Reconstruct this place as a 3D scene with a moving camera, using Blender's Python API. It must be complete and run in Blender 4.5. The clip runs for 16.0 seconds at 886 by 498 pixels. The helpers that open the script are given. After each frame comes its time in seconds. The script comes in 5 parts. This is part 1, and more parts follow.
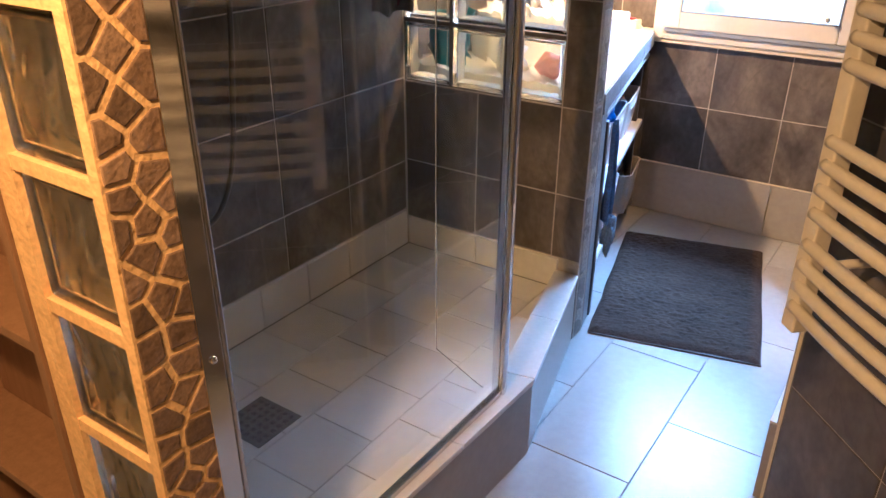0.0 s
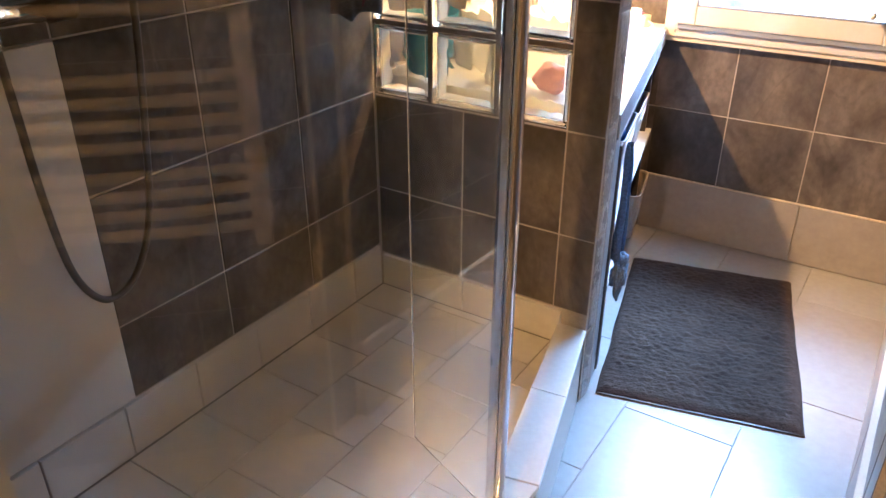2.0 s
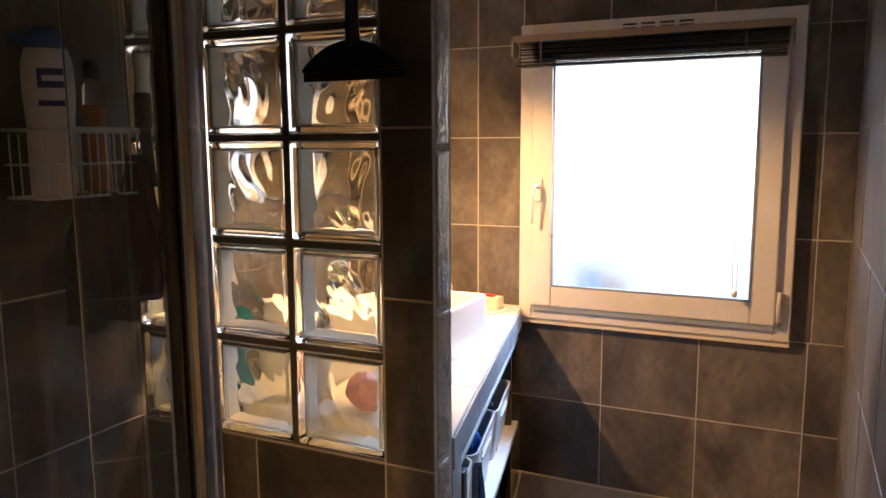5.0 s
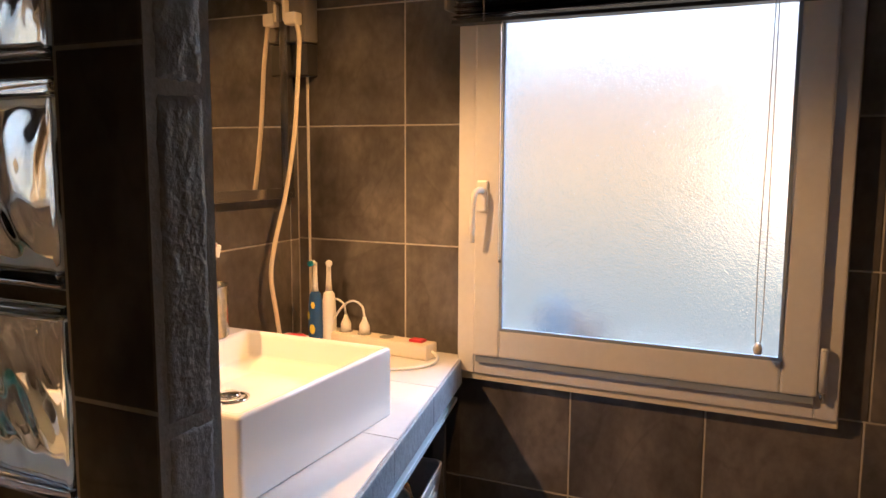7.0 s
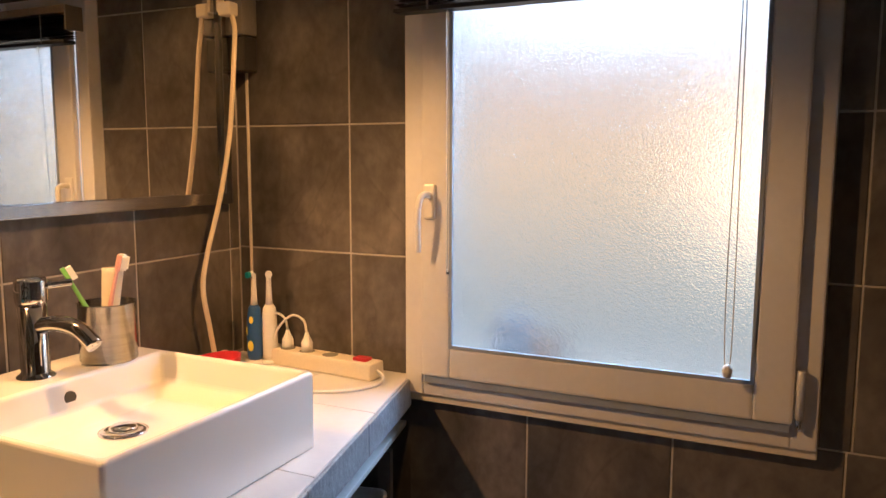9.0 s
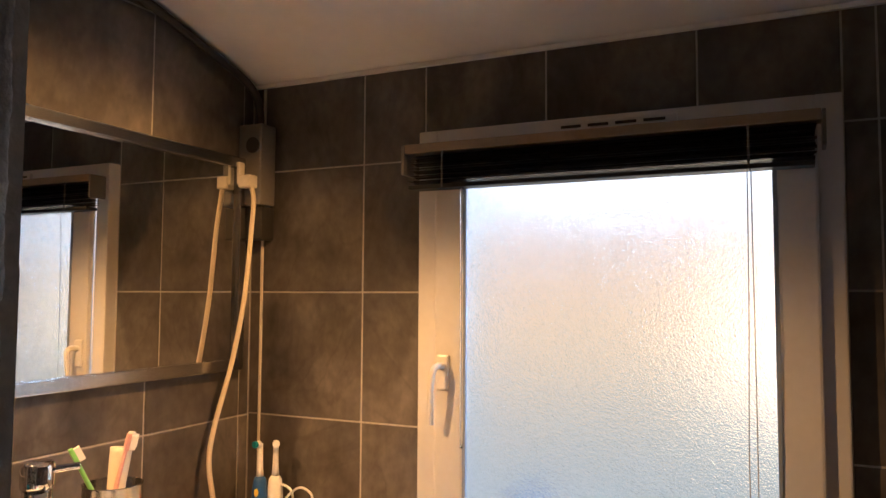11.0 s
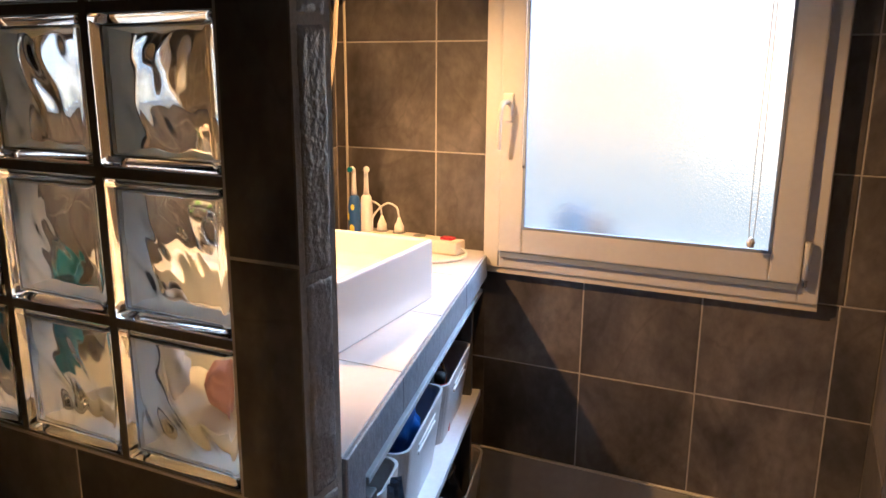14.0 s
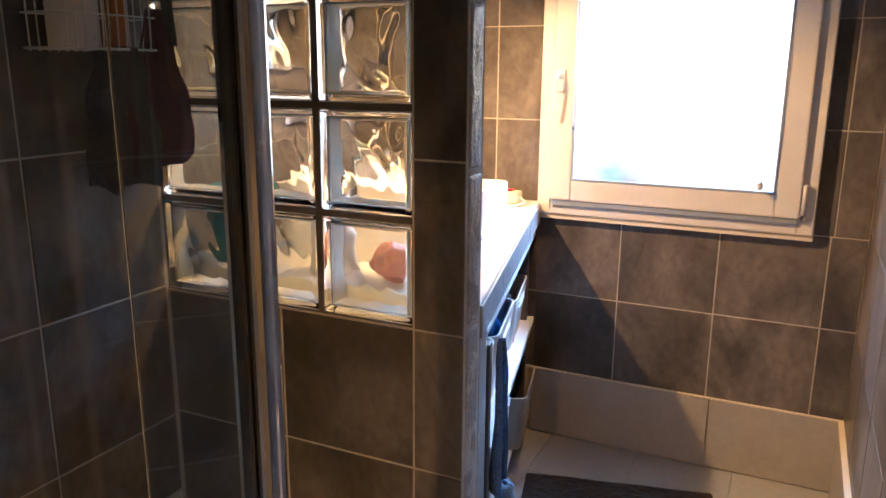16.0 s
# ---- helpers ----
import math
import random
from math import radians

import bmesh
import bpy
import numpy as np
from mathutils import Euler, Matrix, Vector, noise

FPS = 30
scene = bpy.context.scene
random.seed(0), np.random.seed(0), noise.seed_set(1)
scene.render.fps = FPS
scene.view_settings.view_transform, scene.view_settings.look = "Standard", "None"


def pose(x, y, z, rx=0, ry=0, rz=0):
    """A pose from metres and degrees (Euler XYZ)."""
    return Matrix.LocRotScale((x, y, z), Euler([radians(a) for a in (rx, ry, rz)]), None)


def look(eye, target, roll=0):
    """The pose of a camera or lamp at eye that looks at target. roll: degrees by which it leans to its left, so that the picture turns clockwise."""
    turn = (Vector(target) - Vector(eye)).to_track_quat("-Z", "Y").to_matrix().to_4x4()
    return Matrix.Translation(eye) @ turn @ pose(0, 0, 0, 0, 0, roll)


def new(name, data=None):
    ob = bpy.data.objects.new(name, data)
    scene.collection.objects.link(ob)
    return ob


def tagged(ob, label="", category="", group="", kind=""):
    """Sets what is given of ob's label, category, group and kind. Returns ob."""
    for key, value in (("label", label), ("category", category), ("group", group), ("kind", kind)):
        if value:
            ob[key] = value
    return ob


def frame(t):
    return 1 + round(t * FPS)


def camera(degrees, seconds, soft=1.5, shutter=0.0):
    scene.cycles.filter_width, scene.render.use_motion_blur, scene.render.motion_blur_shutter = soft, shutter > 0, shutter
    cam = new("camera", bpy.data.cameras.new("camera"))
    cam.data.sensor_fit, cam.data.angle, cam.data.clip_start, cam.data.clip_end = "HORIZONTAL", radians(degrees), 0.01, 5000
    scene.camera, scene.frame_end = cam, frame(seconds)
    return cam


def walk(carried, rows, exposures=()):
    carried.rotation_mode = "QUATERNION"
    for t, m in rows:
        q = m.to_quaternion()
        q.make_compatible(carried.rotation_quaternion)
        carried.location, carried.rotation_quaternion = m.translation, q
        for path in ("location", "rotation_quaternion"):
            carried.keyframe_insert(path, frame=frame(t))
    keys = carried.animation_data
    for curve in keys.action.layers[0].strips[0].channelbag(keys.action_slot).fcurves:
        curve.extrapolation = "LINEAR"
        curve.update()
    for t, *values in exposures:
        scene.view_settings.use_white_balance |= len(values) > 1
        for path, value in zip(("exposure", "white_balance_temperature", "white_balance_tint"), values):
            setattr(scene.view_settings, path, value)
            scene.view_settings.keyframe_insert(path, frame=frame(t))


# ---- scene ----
cam = camera(60.7, 16.0)
PATH = [
    (0, (0.028, 0.009, 1.458), (-0.976, 1.495, 0.573), 0.2),
    (0.5, (-0.048, 0.118, 1.448), (-1.038, 1.587, 0.519), 0.4),
    (1, (-0.121, 0.255, 1.425), (-1.115, 1.72, 0.495), 0.3),
    (1.5, (-0.164, 0.341, 1.416), (-1.161, 1.808, 0.492), 0.2),
    (2, (-0.225, 0.418, 1.432), (-1.188, 1.907, 0.508), 0.1),
    (2.5, (-0.258, 0.478, 1.454), (-1.002, 2.087, 0.528), -0.1),
    (3, (-0.266, 0.501, 1.47), (-1.009, 2.145, 0.607), -0.2),
    (3.5, (-0.268, 0.533, 1.471), (-1.048, 2.264, 0.845), -0.1),
    (4, (-0.274, 0.62, 1.474), (-1.085, 2.408, 1.093), -0.0),
    (4.2, (-0.261, 0.685, 1.453), (-1.084, 2.482, 1.148), -0.3),
    (6.3, (-0.373, 1.366, 1.39), (-1.224, 3.157, 1.128), -0.0),
    (6.5, (-0.39, 1.455, 1.37), (-1.237, 3.249, 1.118), 0.2),
    (7, (-0.369, 1.661, 1.357), (-1.211, 3.459, 1.113), 0.3),
    (7.5, (-0.347, 1.788, 1.324), (-1.188, 3.586, 1.077), 0.2),
    (8, (-0.324, 1.837, 1.308), (-1.166, 3.635, 1.063), 0.1),
    (8.2, (-0.324, 1.849, 1.311), (-1.165, 3.647, 1.069), 0.1),
    (10.3, (-0.338, 1.858, 1.424), (-1.191, 3.655, 1.216), 0.2),
    (10.5, (-0.342, 1.85, 1.425), (-1.198, 3.652, 1.291), 0.2),
    (11, (-0.351, 1.839, 1.426), (-1.197, 3.647, 1.551), 0.3),
    (11.5, (-0.365, 1.83, 1.422), (-1.199, 3.615, 1.767), 0.3),
    (12, (-0.363, 1.819, 1.407), (-1.2, 3.613, 1.692), 0.4),
    (12.4, (-0.348, 1.789, 1.386), (-1.205, 3.595, 1.443), 0.4),
    (12.5, (-0.348, 1.777, 1.397), (-1.206, 3.583, 1.388), 0.2),
    (12.9, (-0.356, 1.701, 1.396), (-1.2, 3.5, 1.175), 0.4),
    (13, (-0.356, 1.683, 1.396), (-1.195, 3.477, 1.118), 0.4),
    (13.5, (-0.344, 1.558, 1.377), (-1.167, 3.323, 0.919), 0.5),
    (14, (-0.347, 1.431, 1.36), (-1.171, 3.194, 0.897), 0.4),
    (14.5, (-0.331, 1.347, 1.328), (-1.157, 3.109, 0.864), 0.5),
    (15, (-0.311, 1.249, 1.312), (-1.138, 3.01, 0.849), 0.4),
    (15.5, (-0.319, 1.12, 1.301), (-1.145, 2.881, 0.836), 0.5),
    (16, (-0.329, 0.917, 1.296), (-1.156, 2.678, 0.832), 0.4),
]

# ---- world and lights ----
EXPOSURES = [(0.0, 2.1, 4250, 10), (2.0, 2.32, 4600, 10), (3.0, 2.25, 4750, 10), (3.5, 2.15, 4850, 10), (4.0, 1.85, 4950, 10), (6.3, 0.55, 5050, 10), (8.0, 0.05, 5150, 10), (10.5, 0.0, 5200, 10), (11.5, 0.3, 5200, 10), (12.5, 0.15, 5200, 10), (13.5, 0.45, 5000, 10), (14.0, 0.75, 4850, 10), (15.5, 1.5, 4600, 10), (16.0, 1.6, 4600, 10)]
walk(cam, [(t, look(eye, target, roll)) for t, eye, target, roll in PATH], EXPOSURES)

world = bpy.data.worlds.new("world")
scene.world = world
world.use_nodes = True
wn = world.node_tree.nodes
sky = wn.new("ShaderNodeTexSky")
sky.sky_type, sky.sun_disc = "NISHITA", False
sky.sun_elevation, sky.sun_rotation = radians(25), radians(20)
world.node_tree.links.new(sky.outputs["Color"], wn["Background"].inputs["Color"])
wn["Background"].inputs["Strength"].default_value = 0.08


def lamp(name, kind, place, power, colour, target=None, **settings):
    data = bpy.data.lights.new(name, kind)
    data.energy, data.color = power, colour
    if kind == "SPOT":
        data.spot_size, data.spot_blend, data.shadow_soft_size = settings["cone"], settings["blend"], settings["radius"]
    elif kind == "POINT":
        data.shadow_soft_size = settings["radius"]
    ob = new(name, data)
    ob.matrix_world = look(place, target) if target else pose(*place)
    return ob


# Unseen added head: stands in for the ceiling lamp's light off the mirror.
ADDED_HEAD, ADDED_WAY = Vector((-1.578, 2.33, 1.855)), Vector((0.84, 0.84, -1.22)).normalized()
lamp("mirror_bounce_light", "SPOT", tuple(ADDED_HEAD + ADDED_WAY * 0.012), 66, (1.0, 0.47, 0.13), tuple(ADDED_HEAD + ADDED_WAY), cone=radians(72), blend=0.55, radius=0.022)
lamp("bath_ceiling_light", "SPOT", (-0.76, 2.88, 2.066), 62, (1.0, 0.45, 0.11), (-1.62, 2.92, 1.15), cone=radians(80), blend=0.7, radius=0.04)
# Assumed lamp out of view, placed by trial to warm the pillar and radiator.
lamp("assumed_entry_light", "SPOT", (-0.47, -0.07, 1.88), 27, (1.0, 0.45, 0.10), (-0.40, 0.18, 0.3), cone=radians(140), blend=0.4, radius=0.04)
skylight = lamp("window_sky_light", "AREA", (-0.60, 4.02, 2.17), 48, (0.68, 0.85, 1.0), (-0.80, 2.2, 0.7))
skylight.data.shape, skylight.data.size, skylight.data.size_y = "RECTANGLE", 1.4, 0.5


# ---- materials ----
def material(name, base, rough=0.5, metal=0.0, second=None, scale=6.0, detail=6.0, bump=0.0, bump_scale=60.0, stretch=(1, 1, 1),
             vary=0.0, rough_vary=0.0, fine=0.0, coat=0.0, spec=0.5):
    """A surface with broad blotches of a second colour, fine grain, relief and a change from piece to piece."""
    m = bpy.data.materials.new(name)
    m.use_nodes = True
    nt, n, l = m.node_tree, m.node_tree.nodes, m.node_tree.links
    b = n["Principled BSDF"]
    b.inputs["Roughness"].default_value, b.inputs["Metallic"].default_value = rough, metal
    b.inputs["Coat Weight"].default_value = coat
    b.inputs["Specular IOR Level"].default_value = spec
    b.inputs["Base Color"].default_value = (*base, 1)
    tc = n.new("ShaderNodeTexCoord")
    info = n.new("ShaderNodeObjectInfo")
    shift = n.new("ShaderNodeVectorMath")
    shift.operation = "MULTIPLY_ADD"
    comb = n.new("ShaderNodeCombineXYZ")
    for k in "XYZ":
        l.new(info.outputs["Random"], comb.inputs[k])
    l.new(comb.outputs[0], shift.inputs[0])
    shift.inputs[1].default_value = (37.0, 53.0, 71.0)
    l.new(tc.outputs["Object"], shift.inputs[2])
    mapping = n.new("ShaderNodeMapping")
    mapping.inputs["Scale"].default_value = stretch
    l.new(shift.outputs[0], mapping.inputs["Vector"])
    broad = n.new("ShaderNodeTexNoise")
    broad.inputs["Scale"].default_value, broad.inputs["Detail"].default_value, broad.inputs["Roughness"].default_value = scale, detail, 0.62
    broad.inputs["Distortion"].default_value = 0.25
    l.new(mapping.outputs[0], broad.inputs["Vector"])
    colour = None
    if second:
        ramp = n.new("ShaderNodeMapRange")
        ramp.inputs["From Min"].default_value, ramp.inputs["From Max"].default_value = 0.30, 0.70
        l.new(broad.outputs["Fac"], ramp.inputs["Value"])
        mix = n.new("ShaderNodeMix")
        mix.data_type = "RGBA"
        mix.inputs["A"].default_value, mix.inputs["B"].default_value = (*base, 1), (*second, 1)
        l.new(ramp.outputs["Result"], mix.inputs["Factor"])
        colour = mix.outputs["Result"]
    if fine or vary:
        grain = n.new("ShaderNodeTexNoise")
        grain.inputs["Scale"].default_value, grain.inputs["Detail"].default_value = scale * 14, 3
        l.new(mapping.outputs[0], grain.inputs["Vector"])
        g = n.new("ShaderNodeMapRange")
        g.inputs["From Min"].default_value, g.inputs["From Max"].default_value = 0.3, 0.7
        g.inputs["To Min"].default_value, g.inputs["To Max"].default_value = 1 - fine, 1 + fine
        l.new(grain.outputs["Fac"], g.inputs["Value"])
        r = n.new("ShaderNodeMapRange")
        r.inputs["To Min"].default_value, r.inputs["To Max"].default_value = 1 - vary, 1 + vary
        l.new(info.outputs["Random"], r.inputs["Value"])
        mul = n.new("ShaderNodeMath")
        mul.operation = "MULTIPLY"
        l.new(g.outputs["Result"], mul.inputs[0])
        l.new(r.outputs["Result"], mul.inputs[1])
        scaled = n.new("ShaderNodeVectorMath")
        scaled.operation = "SCALE"
        if colour:
            l.new(colour, scaled.inputs[0])
        else:
            scaled.inputs[0].default_value = base
        l.new(mul.outputs[0], scaled.inputs["Scale"])
        colour = scaled.outputs[0]
    if colour:
        l.new(colour, b.inputs["Base Color"])
    if rough_vary:
        rr = n.new("ShaderNodeMapRange")
        rr.inputs["From Min"].default_value, rr.inputs["From Max"].default_value = 0.3, 0.7
        rr.inputs["To Min"].default_value, rr.inputs["To Max"].default_value = max(rough - rough_vary, 0.02), min(rough + rough_vary, 1)
        l.new(broad.outputs["Fac"], rr.inputs["Value"])
        l.new(rr.outputs["Result"], b.inputs["Roughness"])
    if bump:
        relief = n.new("ShaderNodeTexNoise")
        relief.inputs["Scale"].default_value, relief.inputs["Detail"].default_value = bump_scale, 4
        l.new(mapping.outputs[0], relief.inputs["Vector"])
        bp = n.new("ShaderNodeBump")
        bp.inputs["Strength"].default_value, bp.inputs["Distance"].default_value = bump, 0.004
        l.new(relief.outputs["Fac"], bp.inputs["Height"])
        l.new(bp.outputs["Normal"], b.inputs["Normal"])
    return m


def glass(name, rough=0.0, tint=(1, 1, 1), ior=1.45, bump=0.0, bump_scale=60.0, stretch=(1, 1, 1)):
    m = material(name, tint, rough, bump=bump, bump_scale=bump_scale, stretch=stretch)
    b = m.node_tree.nodes["Principled BSDF"]
    b.inputs["Transmission Weight"].default_value, b.inputs["IOR"].default_value = 1.0, ior
    return m


def veined(m, dark, light, cloud_scale, vein_scale, strength):
    """Adds cloudy patches and thin wandering streaks to a stone, which differ from piece to piece."""
    n, l = m.node_tree.nodes, m.node_tree.links
    b = n["Principled BSDF"]
    source = b.inputs["Base Color"].links[0].from_socket
    where = n["Mapping"].outputs[0]
    cloud = n.new("ShaderNodeTexNoise")
    cloud.inputs["Scale"].default_value, cloud.inputs["Detail"].default_value, cloud.inputs["Distortion"].default_value = cloud_scale, 7, 1.4
    l.new(where, cloud.inputs["Vector"])
    spread = n.new("ShaderNodeMapRange")
    spread.inputs["From Min"].default_value, spread.inputs["From Max"].default_value = 0.36, 0.66
    spread.inputs["To Min"].default_value, spread.inputs["To Max"].default_value = dark, light
    l.new(cloud.outputs["Fac"], spread.inputs["Value"])
    vein = n.new("ShaderNodeTexNoise")
    vein.inputs["Scale"].default_value, vein.inputs["Detail"].default_value, vein.inputs["Distortion"].default_value = vein_scale, 5, 2.2
    l.new(where, vein.inputs["Vector"])
    off = n.new("ShaderNodeMath")
    off.operation = "SUBTRACT"
    off.inputs[1].default_value = 0.5
    l.new(vein.outputs["Fac"], off.inputs[0])
    ridge = n.new("ShaderNodeMath")
    ridge.operation = "ABSOLUTE"
    l.new(off.outputs[0], ridge.inputs[0])
    line = n.new("ShaderNodeMapRange")
    line.inputs["From Min"].default_value, line.inputs["From Max"].default_value = 0.0, 0.035
    line.inputs["To Min"].default_value, line.inputs["To Max"].default_value = 1 - strength, 1.0
    l.new(ridge.outputs[0], line.inputs["Value"])
    both = n.new("ShaderNodeMath")
    both.operation = "MULTIPLY"
    l.new(spread.outputs[0], both.inputs[0])
    l.new(line.outputs[0], both.inputs[1])
    out = n.new("ShaderNodeVectorMath")
    out.operation = "SCALE"
    l.new(source, out.inputs[0])
    l.new(both.outputs[0], out.inputs["Scale"])
    l.new(out.outputs[0], b.inputs["Base Color"])
    return m


slate = veined(material("slate_tile", (0.062, 0.056, 0.053), 0.36, second=(0.150, 0.134, 0.121), scale=3.6, detail=6, bump=0.16, bump_scale=30, stretch=(1, 1, 0.7),
                        vary=0.14, rough_vary=0.04, fine=0.16), 0.66, 1.50, 3.8, 2.4, 0.17)
grout = material("pale_grout", (0.50, 0.47, 0.42), 0.85, second=(0.40, 0.37, 0.33), scale=9, bump=0.3, bump_scale=200, fine=0.1)
dark_grout = material("dark_grout", (0.075, 0.068, 0.06), 0.8, second=(0.11, 0.10, 0.09), scale=12, bump=0.3, bump_scale=200, fine=0.1)
plinth_tile = material("grey_plinth_tile", (0.30, 0.285, 0.27), 0.4, second=(0.38, 0.36, 0.34), scale=3, bump=0.06, vary=0.04, rough_vary=0.08, fine=0.05)
floor_tile = material("pale_floor_tile", (0.35, 0.35, 0.355), 0.27, scale=3, bump=0.05, bump_scale=40, vary=0.04, fine=0.04)
tray_tile = material("white_tray_tile", (0.58, 0.57, 0.55), 0.38, second=(0.67, 0.66, 0.64), scale=3, bump=0.05, vary=0.05, rough_vary=0.08, fine=0.04)
floor_joint = material("pale_floor_joint", (0.40, 0.395, 0.385), 0.85, second=(0.27, 0.265, 0.26), scale=4, fine=0.1)
joint_grey = material("grey_floor_joint", (0.36, 0.355, 0.35), 0.85, second=(0.17, 0.165, 0.16), scale=4, fine=0.1)
kerb_cap_mat = material("white_kerb_tile", (0.66, 0.65, 0.63), 0.35, second=(0.74, 0.73, 0.72), scale=5, vary=0.04, fine=0.04)
edge_stone = material("rough_slate_edge", (0.30, 0.30, 0.30), 0.27, second=(0.44, 0.44, 0.435), scale=9, bump=0.7, bump_scale=120, vary=0.08, rough_vary=0.06, fine=0.14)
white_paint = material("white_ceiling_board", (0.82, 0.81, 0.79), 0.5, second=(0.78, 0.77, 0.75), scale=2, bump=0.03, fine=0.02)
wall_paint = material("cream_wall_paint", (0.58, 0.54, 0.48), 0.75, second=(0.53, 0.49, 0.43), scale=2, bump=0.15, bump_scale=90, fine=0.05)
pvc = material("white_window_plastic", (0.70, 0.69, 0.68), 0.32, second=(0.65, 0.63, 0.62), scale=5, fine=0.02)
seal_blue = material("blue_grey_seal", (0.30, 0.35, 0.43), 0.5, second=(0.25, 0.29, 0.36), scale=16, fine=0.04)
ceramic = material("white_glazed_ceramic", (0.80, 0.79, 0.77), 0.12, coat=0.3, second=(0.78, 0.77, 0.75), scale=4)
chrome = material("polished_chrome", (0.72, 0.72, 0.73), 0.07, 1.0, rough_vary=0.03, scale=8)
brushed = material("brushed_steel", (0.26, 0.25, 0.24), 0.20, 1.0, second=(0.36, 0.35, 0.34), scale=10, stretch=(1, 1, 12), fine=0.06)
dark_chrome = material("brushed_aluminium_profile", (0.66, 0.66, 0.68), 0.22, 1.0, second=(0.44, 0.44, 0.46), scale=8, stretch=(1, 1, 0.05), fine=0.04)
mirror_steel = material("polished_aluminium_profile", (0.80, 0.79, 0.81), 0.10, 1.0, second=(0.72, 0.71, 0.73), scale=6, rough_vary=0.03)
mirror_mat = material("mirror_silver", (0.88, 0.88, 0.87), 0.005, 1.0)
clear = glass("clear_glass", 0.0, (0.96, 0.985, 0.975), 1.45)
block_side = material("pale_block_side", (0.70, 0.72, 0.72), 0.5, second=(0.60, 0.63, 0.63), scale=8, fine=0.05)
block_lining = material("pale_block_lining", (0.70, 0.69, 0.62), 0.4, second=(0.62, 0.62, 0.56), scale=14, fine=0.08)
block_glass = glass("glass_block", 0.05, (0.965, 0.995, 0.992), 1.45)
pillar_glass = glass("dull_glass_block", 0.12, (0.94, 0.98, 0.98), 1.45)
frosted = glass("frosted_window_glass", 0.24, (1, 0.99, 0.96), 1.3, bump=0.9, bump_scale=310)
mat_pile = material("dark_brown_pile", (0.020, 0.0125, 0.0095), 0.95, second=(0.050, 0.034, 0.026), scale=9, bump=1.0, bump_scale=130, fine=0.3, stretch=(0.8, 1.2, 1))
radiator_mat = material("cream_enamel", (0.72, 0.66, 0.55), 0.35, second=(0.68, 0.62, 0.51), scale=5, fine=0.03)
mortar = material("ochre_mortar", (0.84, 0.52, 0.16), 0.85, second=(0.86, 0.57, 0.21), scale=9, bump=0.8, bump_scale=70, fine=0.12)
pebble = material("brown_flat_stone", (0.16, 0.096, 0.05), 0.55, second=(0.31, 0.20, 0.11), scale=14, bump=0.6, bump_scale=80, vary=0.4, fine=0.2)
wood = material("pale_pine", (0.34, 0.19, 0.08), 0.5, second=(0.26, 0.14, 0.055), scale=5, stretch=(9, 9, 0.7), bump=0.1, fine=0.1)
# Near-black colour that paints in the shade of the gap beside the pillar.
gap_shade = material("painted_gap_shade", (0.04, 0.035, 0.03), 0.8, second=(0.06, 0.05, 0.04), scale=4, fine=0.1)
white_panel_mat = material("white_shower_panel", (0.64, 0.63, 0.60), 0.25, second=(0.69, 0.68, 0.66), scale=2.5, fine=0.03, rough_vary=0.06)
rubber = material("black_rubber", (0.02, 0.02, 0.022), 0.45, fine=0.1, scale=20)
hose_mat = material("grey_ribbed_hose", (0.11, 0.11, 0.115), 0.35, 0.6, fine=0.1, scale=30)
blind_mat = material("dark_brown_slats", (0.11, 0.10, 0.092), 0.25, second=(0.16, 0.145, 0.135), scale=8, vary=0.12, fine=0.05)
blind_rail = material("bronze_blind_rail", (0.34, 0.27, 0.19), 0.35, 0.4, second=(0.28, 0.22, 0.16), scale=8, fine=0.05)
cord_mat = material("cream_cable", (0.72, 0.62, 0.45), 0.45, fine=0.04, scale=30)
black_plastic = material("black_plastic", (0.025, 0.024, 0.023), 0.4, second=(0.035, 0.033, 0.032), scale=12, fine=0.08)
grey_plastic = material("grey_socket_plastic", (0.16, 0.15, 0.14), 0.4, second=(0.19, 0.18, 0.165), scale=10, fine=0.05)
basket_mat = material("light_grey_basket_plastic", (0.58, 0.58, 0.59), 0.35, second=(0.53, 0.53, 0.54), scale=8, bump=0.2, bump_scale=250, fine=0.04)
taupe_basket = material("taupe_basket_plastic", (0.42, 0.38, 0.32), 0.45, second=(0.36, 0.33, 0.28), scale=8, bump=0.3, bump_scale=250, fine=0.05)
white_plastic = material("white_plastic", (0.75, 0.74, 0.72), 0.3, fine=0.02, scale=12)
cream_plastic = material("cream_plastic", (0.72, 0.66, 0.54), 0.4, fine=0.03, scale=12)
red_plastic = material("red_plastic", (0.45, 0.02, 0.025), 0.3, fine=0.04, scale=12)
blue_plastic = material("blue_plastic", (0.025, 0.09, 0.30), 0.3, fine=0.05, scale=12)
yellow_plastic = material("yellow_plastic", (0.75, 0.62, 0.05), 0.3, fine=0.04, scale=12)
green_plastic = material("green_plastic", (0.22, 0.55, 0.12), 0.3, fine=0.04, scale=12)
orange_liquid = material("orange_liquid", (0.75, 0.20, 0.02), 0.15, fine=0.04, scale=12)
navy_label = material("navy_label", (0.02, 0.05, 0.20), 0.4, fine=0.05, scale=12)
teal_plastic = material("teal_plastic", (0.01, 0.20, 0.28), 0.3, fine=0.06, scale=10)
pink_plastic = material("pink_plastic", (0.62, 0.30, 0.28), 0.4, second=(0.7, 0.42, 0.38), scale=12, fine=0.06)
navy_rubber = material("navy_squeegee_plastic", (0.006, 0.020, 0.045), 0.35, fine=0.05, scale=15)
